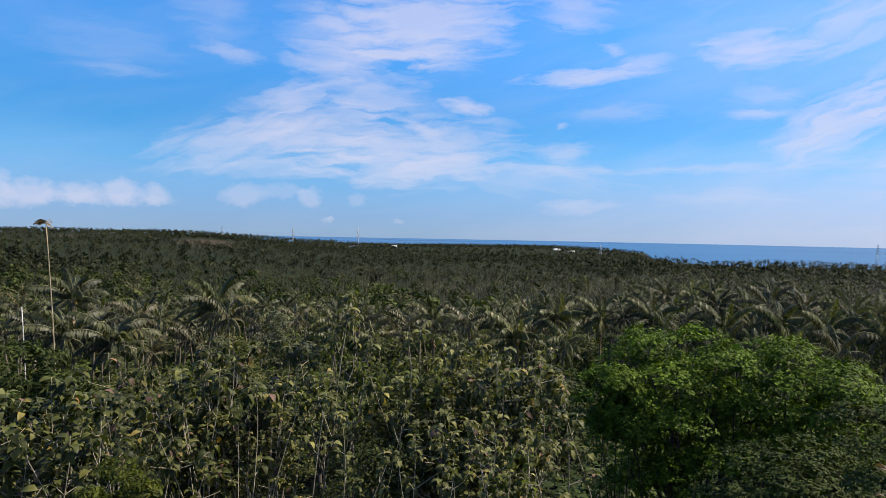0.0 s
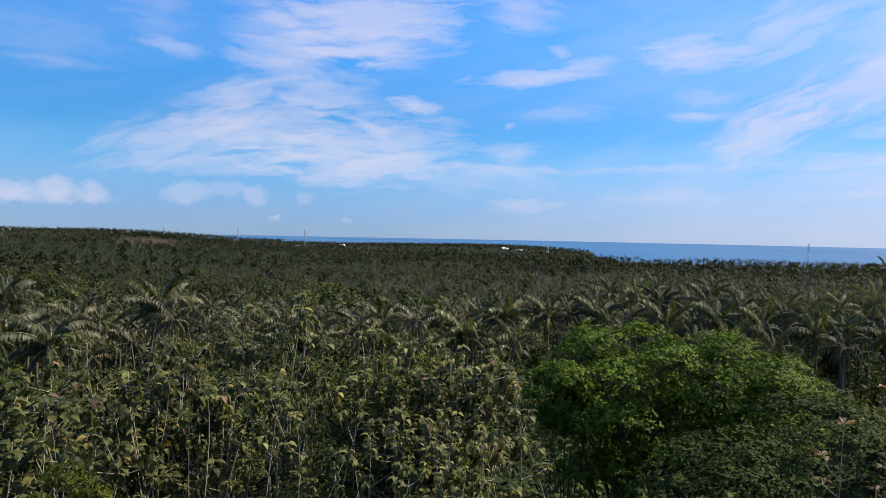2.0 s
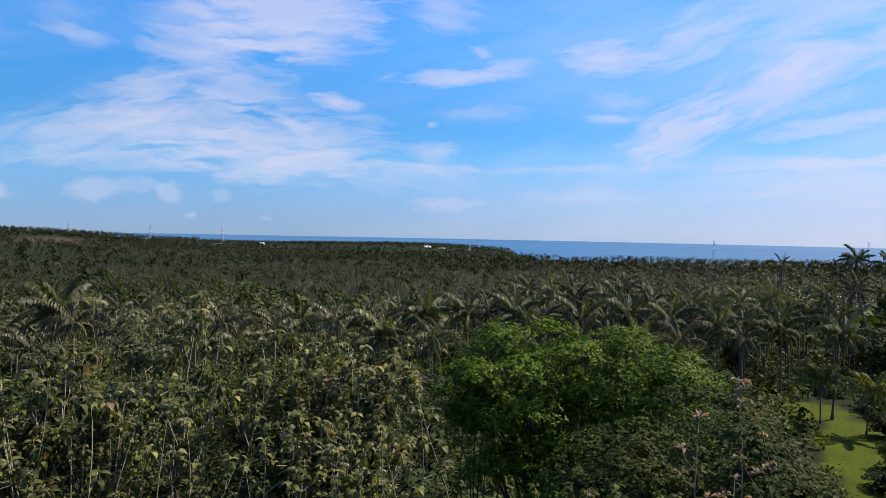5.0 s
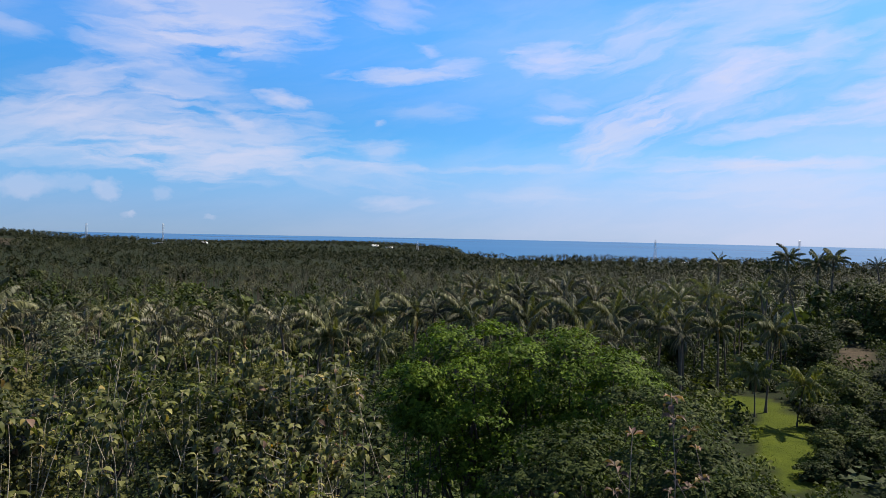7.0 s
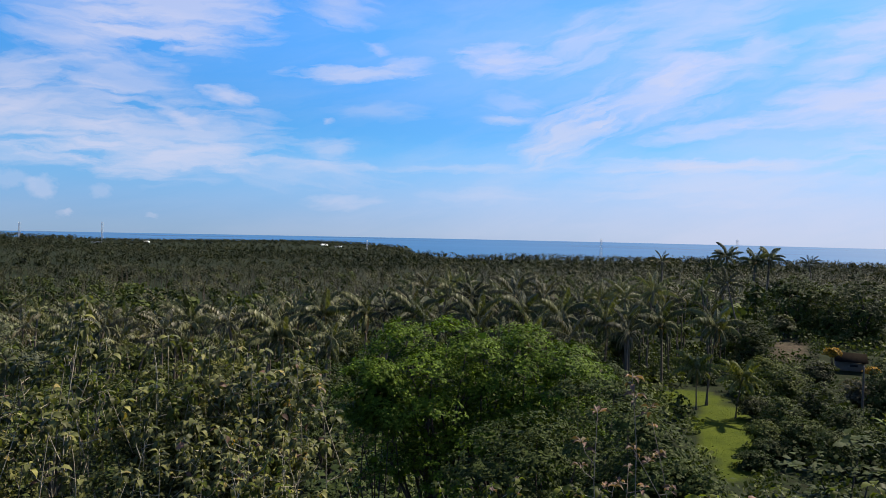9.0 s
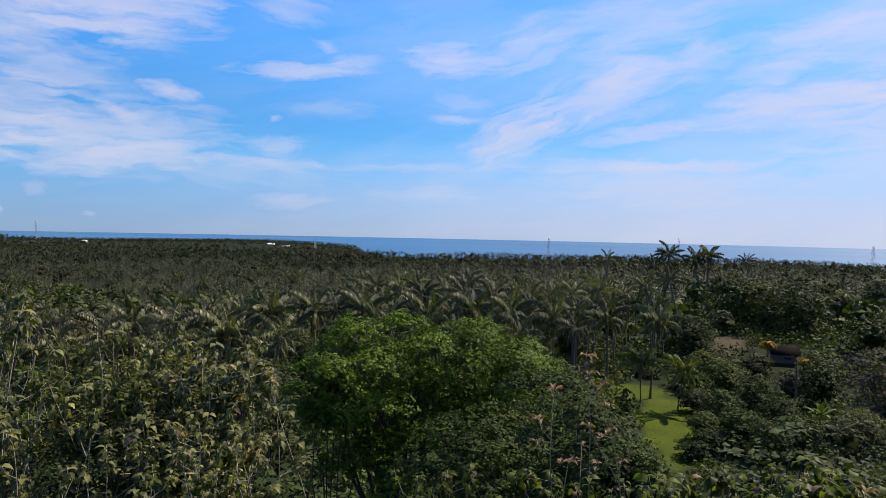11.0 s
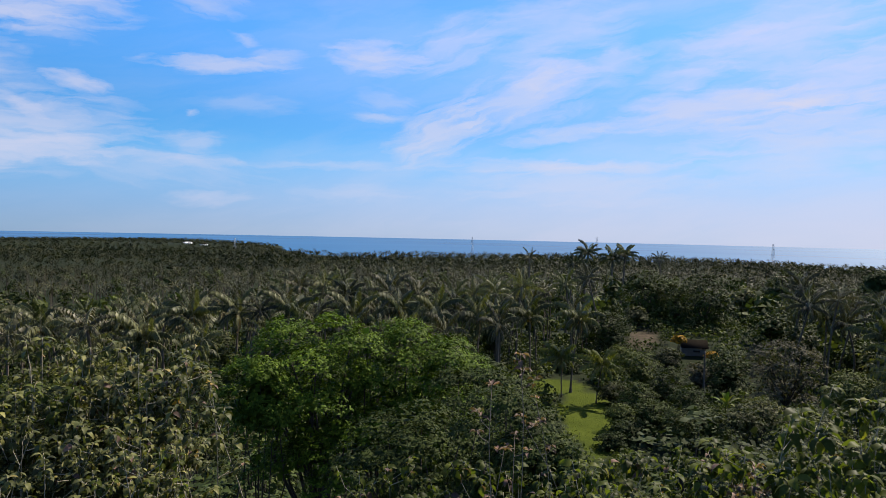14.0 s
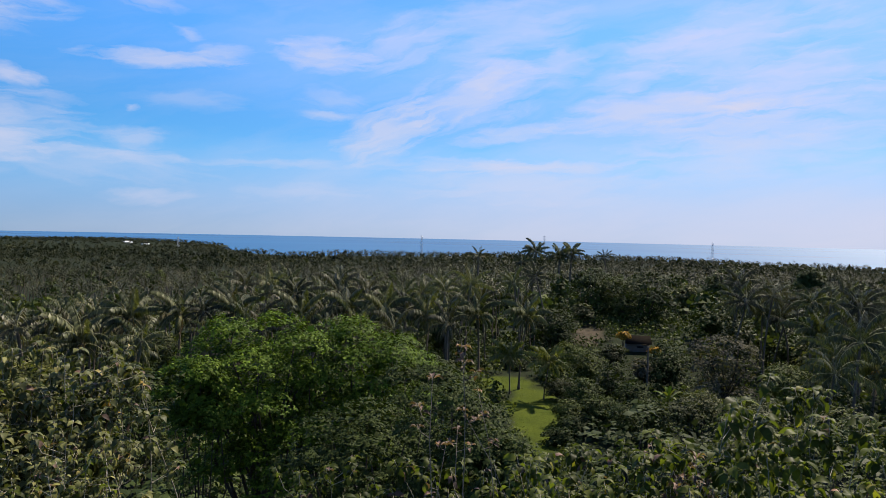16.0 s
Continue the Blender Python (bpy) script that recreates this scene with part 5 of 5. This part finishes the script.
# round the lawn and the hut
CLEAR = (
    ("round_bush", 47.1, 80, -11.8, 2.4, 2.4, "round dark green bush added to shade the lawn and fill its shadow", M_SHADE), ("round_bush", 49.1, 84, -10.5, 2.8, 2.8, "tall green bush below the hut", M_BROAD),
    ("round_bush", 51.0, 78, -11.9, 2.0, 2.2, "round green bush below the hut", M_SHADE), ("round_bush", 47.1, 96, -9.5, 2.8, 2.6, "green bush below the terrace", M_BROAD),
    ("round_bush", 48.3, 72, -13.0, 2.2, 1.8, "low dark green bush in the clearing", M_SHADE), ("round_bush", 50.4, 70, -13.6, 2.0, 1.6, "low green bush in the clearing", M_BROAD), ("round_bush", 52.6, 72, -13.3, 1.8, 1.5, "low green bush beside a banana plant", M_BROAD),
    # the bush at 45.9 is added where only shadow lies on the lawn
    ("round_bush", 45.0, 86, -12.1, 1.7, 1.2, "fine-leaved pale bush behind the leaning palm", M_VINE), ("round_bush", 45.9, 70, -14.9, 1.4, 1.3, "low dark bush added in place of shadow at the lawn's edge", M_SHADE),
    ("grey_tree", 51.7, 98, -10.0, 1.9, 1.8, "thin grey bush in front of the hut", M_GREYLEAF), ("grey_tree", 57.8, 84, -7.7, 4.2, 3.9, "round grey-green tree in the clearing", M_GREYLEAF),
    ("round_bush", 53.7, 96, -8.5, 3.0, 3.2, "dark green tree beside the hut", M_SHADE), ("round_bush", 56.3, 72, -12.1, 2.3, 1.6, "fine-leaved green bush in the clearing", M_VINE), ("round_bush", 54.9, 66, -12.9, 1.8, 1.3, "low green bush in the clearing", M_VINE),
    ("shade_tree", 44.4, 118, -6.2, 3.8, 4.2, "dark green tree at the end of the lawn", M_BROAD), ("shade_tree", 46.55, 138, -5.8, 1.9, 1.3, "small pale green tree on the terrace", M_VINE),
    ("shade_tree", 47.6, 148, -2.7, 6.2, 6.8, "large dark spreading broad-leaved tree behind the hut", M_SHADE), ("shade_tree", 51.9, 142, -3.0, 5.9, 6.6, "large dark broad-leaved tree behind the hut", M_SHADE), ("shade_tree", 49.7, 146, -3.4, 5.0, 6.6, "dark broad-leaved tree between two larger ones", M_SHADE),
    ("round_bush", 49.1, 106, -8.9, 2.0, 1.4, "scrub on the bare terrace", M_VINE), ("round_bush", 45.4, 108, -9.0, 2.2, 1.6, "low scrub below the terrace", M_BROAD), ("round_bush", 53.3, 113, -8.5, 1.7, 1.5, "green bush beside the hut", M_BROAD),
    ("round_bush", 50.0, 113, -7.95, 0.6, 0.45, "bush with orange and yellow flowers by the hut", M_YELLOW), ("round_bush", 52.5, 108, -9.0, 0.45, 0.4, "bush with yellow flowers by the hut", M_YELLOW),
    # the bushes at 45.6 and 44.9 are added as the lawn's dark shadow
    ("round_bush", 46.6, 123, -8.7, 1.3, 0.7, "low scrub on bare earth", M_VINE), ("round_bush", 48.1, 120, -8.75, 1.4, 0.8, "low green scrub on bare earth", M_BROAD), ("round_bush", 45.6, 74, -13.7, 1.5, 1.6, "dark green bush added to shade the lawn and fill its shadow", M_SHADE), ("round_bush", 44.9, 67, -16.0, 1.4, 1.1, "low dark bush added where shadow covers the lawn's near end", M_SHADE),
    ("round_bush", 37.6, 104, -10.9, 2.6, 1.2, "low scrub behind the lawn", M_BROAD), ("round_bush", 34.6, 84, -12.6, 2.0, 1.6, "low green bush at the lawn's edge", M_BROAD), ("round_bush", 34.6, 103, -10.6, 2.8, 1.6, "low scrub below the palms", M_VINE),
    ("round_bush", 41.0, 106, -10.4, 2.6, 1.6, "low dark scrub at the far edge of the lawn", M_SHADE), ("round_bush", 44.3, 99, -10.6, 2.2, 1.5, "low dark scrub at the far edge of the lawn", M_SHADE),
    ("shade_tree", 62.5, 78, -9.6, 3.0, 2.6, "dark green tree among palms", M_BROAD),
    ("shade_tree", 66.5, 120, -5.2, 4.0, 3.6, "dark green tree among palms", M_SHADE), ("shade_tree", 57.6, 190, -2.6, 5.0, 4.2, "dark green tree standing above the palms", M_SHADE), ("shade_tree", 63.5, 230, -2.2, 4.0, 3.4, "dark green tree standing above the palms", M_SHADE),
    ("shade_tree", -17.0, 60, -9.0, 3.0, 2.6, "pale leafy tree behind the shrubs", M_VINE), ("shade_tree", -13.4, 56, -6.6, 2.3, 2.8, "silvery green tree behind the shrubs", M_PALE), ("shade_tree", -9.0, 50, -11.0, 2.8, 2.2, "dark green tree behind the shrubs", M_BROAD), ("shade_tree", -4.0, 48, -11.2, 2.6, 2.2, "green tree behind the shrubs", M_BROAD),
    ("shade_tree", -24.0, 46, -11.0, 3.0, 2.4, "dull green tree behind the shrubs", M_VINE), ("shade_tree", 1.5, 46, -11.0, 2.8, 2.2, "green tree behind the shrubs", M_BROAD), ("shade_tree", 31.0, 60, -10.2, 3.0, 2.4, "green tree below the palms", M_BROAD), ("shade_tree", 34.0, 66, -10.6, 2.2, 2.2, "green tree below the palms", M_SHADE), ("shade_tree", 27.0, 50, -11.0, 3.0, 2.5, "green tree below the palms", M_SHADE),
    ("shade_tree", 10.0, 48, -11.2, 3.0, 2.4, "dark green tree behind the shrubs", M_SHADE), ("shade_tree", -31.0, 44, -11.0, 3.0, 2.4, "dull green tree behind the shrubs", M_BROAD), ("shade_tree", -36.0, 44, -9.5, 3.0, 2.4, "dull green tree behind the shrubs", M_VINE),
)
for i, (nm, az, r, el, rx, rz, lb, mt) in enumerate(CLEAR):
    pad_tree(nm, az, r, el, rx, rx, rz, lb, mt, int(9 + 2 * rx), 0.25 + 0.34 * rx, 30, r * 0.0032, 900 + i, "", -0.8, LEAF_QUAD, 8, 1.0, 420, "bush" if "bush" in nm else "tree")

# thicket trees between the shrubs and the grove
g = np.random.default_rng(77)
tk = np.concatenate([scattered(900, 27, 60, 4.3, az0=-39, az1=72, seed=21)[:80], scattered(500, 62, 175, 9.0, az0=43, az1=74, seed=22)[:46], scattered(300, 62, 125, 9.0, az0=-39, az1=38, seed=23)[:40]])
kinds = ((M_BROAD, "dull green thicket tree below the palms"), (M_VINE, "pale green thicket tree below the palms"), (M_SHADE, "dark green thicket tree below the palms"))
for i, (x, y) in enumerate(tk):
    r, az = math.hypot(x, y), math.degrees(math.atan2(x, y))
    if r > 61:
        el = -math.degrees(math.atan((EYE.z - float(ground_z(x, y)) - g.uniform(5.5, 9.0)) / r))
        rx, rz = g.uniform(2.6, 3.8), g.uniform(2.4, 3.4)
    elif 36 < az < 58 and r > 30:
        el = -math.degrees(math.atan((EYE.z - float(ground_z(x, y)) - g.uniform(1.6, 2.6)) / r))
        rx, rz = 1.6, 1.2
        if az < 46:
            continue
    else:
        el = min(-10.4, -math.degrees(math.atan((EYE.z - float(ground_z(x, y)) - g.uniform(5.0, 8.5)) / r)))
        rx, rz = g.uniform(2.2, 3.2), g.uniform(1.8, 2.6)
    mt, lb = kinds[int(g.integers(0, 3))]
    pad_tree("thicket_tree", az, r, el, rx, rx, rz, lb, mt, 9, 0.5 * rx, 15, r * 0.005, 1200 + i, "thicket trees", -0.7, LEAF_QUAD, 7, 1.0, 120)

# undergrowth that hides the forest floor
under = scattered(9000, 26, 190, 2.9, seed=9, avoid=False)
g = np.random.default_rng(5)
hx, hy = spot(51.1, 116)
ok = (lawn_mask(under[:, 0], under[:, 1]) < 0.05) & (np.hypot(under[:, 0] - hx, under[:, 1] - hy) > 6) & (bare_mask(under[:, 0], under[:, 1]) < 0.3)
under = under[ok]
us = Soup()
UNDER = [blob_template(80, 0.21, 350 + i, 0.75) for i in range(4)] + [blob_template(38, 0.42, 360 + i, 0.75) for i in range(4)]
ur, ua = np.hypot(under[:, 0], under[:, 1]), np.degrees(np.arctan2(under[:, 0], under[:, 1]))
pick = g.integers(0, 4, len(under)) + 4 * ((ur > 72) & ~((ua > 32) & (ua < 64) & (ur < 165)))
for k in range(8):
    m = pick == k
    stamp(us, UNDER[k], np.stack([under[m, 0], under[m, 1], ground_z(under[m, 0], under[m, 1]) + 1.0], -1), g.uniform(0, 6.28, m.sum()), g.uniform(1.6, 3.0, m.sum()) * np.interp(ur[m], [30, 75], [0.45, 1.0]))
undergrowth = mesh_part("undergrowth", *us.get(), M_WOODS)
give_tones(undergrowth, us)
tagged(undergrowth, "low leafy undergrowth between the trunks", "undergrowth", kind="stuff")
# undergrowth on the slope close by
near_pts = scattered(2500, 4, 27, 1.9, seed=10)
ns = Soup()
UN2 = [blob_template(260, 0.15, 370 + i, 0.7) for i in range(3)]
pick = g.integers(0, 3, len(near_pts))
for k in range(3):
    m = pick == k
    stamp(ns, UN2[k], np.stack([near_pts[m, 0], near_pts[m, 1], ground_z(near_pts[m, 0], near_pts[m, 1]) + 0.4], -1), g.uniform(0, 6.28, m.sum()), g.uniform(0.5, 0.95, m.sum()))
tagged(mesh_part("slope_undergrowth", *ns.get(), M_DARK), "dark leafy undergrowth on the slope", "undergrowth", kind="stuff")

# grass blades on the lawn
gn = 26000
a, r = np.radians(g.uniform(35, 49, gn)), np.sqrt(g.uniform(56 ** 2, 112 ** 2, gn))
bx, by = r * np.sin(a), r * np.cos(a)
m = lawn_mask(bx, by) > 0.25
bx, by = bx[m], by[m]
gs = Soup()
scatter(gs, (np.array([(0, 0.25, 0), (0, -0.25, 0), (1, 0, 0)], float), np.array([(0, 1, 2)])), np.stack([bx, by, ground_z(bx, by) - 0.01], -1),
        np.stack([g.normal(0, 0.5, len(bx)), g.normal(0, 0.5, len(bx)), np.ones(len(bx))], -1), g.uniform(0.04, 0.09, len(bx)))
M_GRASS = leaf_material("grass_blade", (0.032, 0.046, 0.005), (0.048, 0.062, 0.007), (0.062, 0.076, 0.01), None, 0.4, 0.6, 0.2, 0.1)
tagged(mesh_part("lawn_grass", *gs.get(), M_GRASS), "short sunlit green lawn grass", "grass", kind="stuff")


# ---------------------------------------------------------------- built things
def hut():
    x, y = spot(51.1, 117)
    z = float(ground_z(x, y))
    top = EYE.z - 117 * math.tan(math.radians(8.05))
    h = thing("hut", x, y, z, "small grey plastered hut, walls darkened as in tree shade, with a weathered iron roof", "hut", turn=math.radians(-44))
    w, d, eave, ridge = 1.85, 1.5, top - z - 0.85, top - z
    v, f = box_mesh(-w, w, -d, d, -1.2, eave)
    mesh_part("wall", v, f, M_PLASTER, h)
    for s, nm in ((-1, "front"), (1, "back")):
        rv = [(-w - 0.3, s * (d + 0.45), eave - 0.25), (w + 0.3, s * (d + 0.45), eave - 0.25), (w + 0.3, 0, ridge), (-w - 0.3, 0, ridge)]
        rv += [(p[0], p[1], p[2] - 0.05) for p in rv]
        rf = [(0, 1, 2, 3), (7, 6, 5, 4), (0, 4, 5, 1), (1, 5, 6, 2), (2, 6, 7, 3), (3, 7, 4, 0)]
        mesh_part("roof", rv, rf, M_ROOF, h)
    for s in (-1, 1):
        mesh_part("gable", [(s * w, -d, eave), (s * w, d, eave), (s * w, 0, ridge - 0.08), (s * (w - 0.1), -d, eave), (s * (w - 0.1), d, eave), (s * (w - 0.1), 0, ridge - 0.08)], [(0, 1, 2), (3, 5, 4)], M_PLASTER, h)
    for wx in (0.35,):
        win = mesh_part("window", *box_mesh(wx - 0.5, wx + 0.5, -d - 0.03, -d + 0.02, eave - 1.0, eave - 0.7), M_GLASSDARK, h, "narrow dark window opening")
        mesh_part("window_sill", *box_mesh(wx - 0.56, wx + 0.56, -d - 0.09, -d + 0.02, eave - 1.07, eave - 1.005), M_PLASTER, win)


hut()


def pole_thing(name, az, r, el0, el1, rad, mat, label, category, bow=0.0, tuft=False):
    x, y = spot(az, r)
    zg = float(ground_z(x, y))
    top = EYE.z + r * math.tan(math.radians(el1)) - zg
    p = thing(name, x, y, zg, label, category)
    t = np.linspace(0, 1, 15)
    right = np.array([math.cos(math.radians(az)), -math.sin(math.radians(az)), 0])
    path = right[None] * (-bow * t[:, None] ** 2) + np.stack([0 * t, 0 * t, -0.3 + t * (top + 0.3)], -1)
    rr = np.interp(t, [0, 1], [rad * 1.35, rad * 0.75]) * (1 + 0.12 * (np.arange(15) % 2))
    mesh_part("pole", *tube(path, rr, 8), mat, p, smooth_faces=True)
    if tuft:
        s = Soup()
        n = 40
        tip = path[-1]
        wv2 = right[None] * rng.choice([-1.0, -1.0, -0.7, 0.4], (n, 1)) + rng.normal(0, 0.16, (n, 3)) + [0, 0, 0.02]
        scatter(s, (np.array([(0, 0.03, 0), (0, -0.03, 0), (0.6, 0.035, -0.05), (1, 0, -0.3)], float), np.array([(0, 1, 2), (1, 3, 2)])), np.repeat(tip[None], n, 0) + rng.normal(0, 0.03, (n, 3)), wv2, rng.uniform(0.12, 0.36, n))
        mesh_part("dry_tuft", *s.get(), M_PALM_DRY, p, "tuft of dry brown palm leaf strips")
    return p


pole_thing("bamboo_pole", -29.35, 24, -8.5, 0.2, 0.017, M_BAMBOO, "tall bowed dry bamboo pole with a dry leaf tuft", "pole", 0.5, True)
pole_thing("dead_stick", -31.3, 24, -8.5, -6.0, 0.019, M_STICK, "bleached white dead tree stick", "stick", 0.3)
pole_thing("wooden_post", 52.0, 90, -13, -8.9, 0.11, M_POST, "dark wooden post in front of the hut", "post")


def banana(az, r, el):
    x, y = spot(az, r)
    zg = float(ground_z(x, y))
    top = EYE.z + r * math.tan(math.radians(el)) - zg
    b = thing("banana_plant", x, y, zg, "banana plant with upright broad green leaves", "banana plant")
    mesh_part("trunk", *tube(np.array([(0, 0, -0.1), (0, 0, top * 0.5), (0, 0, top)]), [0.16, 0.13, 0.08], 8), M_BIGGREEN, b, smooth_faces=True)
    for i in range(8):
        a, n = i * 2.4, 8
        t = np.linspace(0, 1, n)
        rise = 1.4 - 0.13 * i
        xx, zz = t * 2.1 * math.cos(rise), t * 2.1 * math.sin(rise) - 0.7 * t ** 3
        wd = 0.22 * np.sin(np.pi * np.clip(t * 0.95 + 0.06, 0, 1)) ** 0.6
        c, s = math.cos(a), math.sin(a)
        rows = [np.stack([xx * c - k * wd * s, xx * s + k * wd * c, top + zz + abs(k) * 0.08], -1) for k in (-1, 0, 1)]
        f = [(j * n + q, j * n + q + 1, (j + 1) * n + q + 1, (j + 1) * n + q) for j in (0, 1) for q in range(n - 1)]
        mesh_part("leaf", np.concatenate(rows), f, M_PALM_YELLOW if i % 3 else M_BRIGHT, b)


banana(53.7, 74, -13.0)


def tower(az, r, el_top, width, label, slim=False):
    """A lattice mast: legs, rings and crossed braces."""
    x, y = spot(az, r)
    zg = float(ground_z(x, y))
    h = EYE.z + r * math.tan(math.radians(el_top)) - zg
    tw = thing("lattice_tower", x, y, zg, label, "mast", "lattice masts near the coast")
    n = max(5, int(h / 3.2))
    zs = np.linspace(0, h, n + 1)
    half = np.interp(zs, [0, h], [width, width * (0.9 if slim else 0.35)])
    th_ = r * 0.00012
    s = Soup()
    corners = [(1, 1), (-1, 1), (-1, -1), (1, -1)]
    for cx, cy in corners:
        mesh_part("leg", *tube(np.stack([half * cx, half * cy, zs], -1), np.full(n + 1, th_), 4), M_STEEL, tw)
    for i in range(n):
        for j in range(4):
            a, b = corners[j], corners[(j + 1) % 4]
            p, q = np.array([half[i] * a[0], half[i] * a[1], zs[i]]), np.array([half[i + 1] * b[0], half[i + 1] * b[1], zs[i + 1]])
            s.add(*tube(np.stack([p, (p + q) / 2, q]), np.full(3, th_ * 0.7), 3))
            p, q = np.array([half[i + 1] * a[0], half[i + 1] * a[1], zs[i + 1]]), q
            s.add(*tube(np.stack([p, (p + q) / 2, q]), np.full(3, th_ * 0.7), 3))
    mesh_part("bracing", *s.get(), M_STEEL, tw)


tower(-7.25, 1400, 0.28, 1.4, "tall slim grey lattice mast above the forest", True)
tower(32.9, 1000, -0.26, 1.9, "grey lattice tower near the coast")
tower(56.6, 900, -0.3, 2.0, "grey lattice tower before the sea")
tower(43.3, 1000, -0.05, 0.9, "thin pale lattice mast near the coast", True)
tower(13.2, 1300, -0.75, 2.0, "distant lattice tower on the headland")
tower(-12.6, 1500, 0.15, 1.3, "distant grey lattice mast on the ridge", True)
tower(-18.2, 1500, 0.2, 1.3, "distant grey lattice mast on the ridge", True)


def house(az, r, el, w, hgt, wall, roof, label, turn=0.3):
    x, y = spot(az, r)
    zg = float(ground_z(x, y)) - 0.5
    top = hgt
    h = thing("house", x, y, zg, label, "house", turn=turn - math.radians(az))
    d = w * 0.45
    mesh_part("wall", *box_mesh(-w / 2, w / 2, -d / 2, d / 2, 0, top - 1.5), wall, h)
    e, ov = top - 1.5, 0.6
    rv = [(-w / 2 - ov, -d / 2 - ov, e), (w / 2 + ov, -d / 2 - ov, e), (w / 2 + ov, d / 2 + ov, e), (-w / 2 - ov, d / 2 + ov, e), (-w / 2 + d * 0.2, 0, top), (w / 2 - d * 0.2, 0, top)]
    me = bpy.data.meshes.new("roof")
    me.from_pydata(rv, [], [(0, 1, 5, 4), (2, 3, 4, 5), (1, 2, 5), (3, 0, 4), (3, 2, 1, 0)])
    me.materials.append(roof)
    share_part("roof", me, h)
    for k in (-0.3, 0.0, 0.3):
        mesh_part("window", *box_mesh(k * w - 0.5, k * w + 0.5, -d / 2 - 0.04, -d / 2 + 0.05, e - 1.9, e - 0.7), M_GLASSDARK, h)


house(9.6, 1350, -0.85, 14, 4.5, M_WHITE, M_WHITE, "long white building on the headland")
house(10.8, 1330, -0.9, 14, 5, M_WHITE, M_ROOF, "white house with a grey roof on the headland")
house(-7.7, 1350, -0.38, 14, 5, M_WHITE, M_ROOF, "pale house among trees on the ridge")
house(-4.2, 1400, -0.5, 12, 5, M_WHITE, M_WHITE, "small white house on the ridge")
house(35.2, 1120, -1.3, 12, 4, M_WHITE, M_WHITE, "small pale house by the shore")
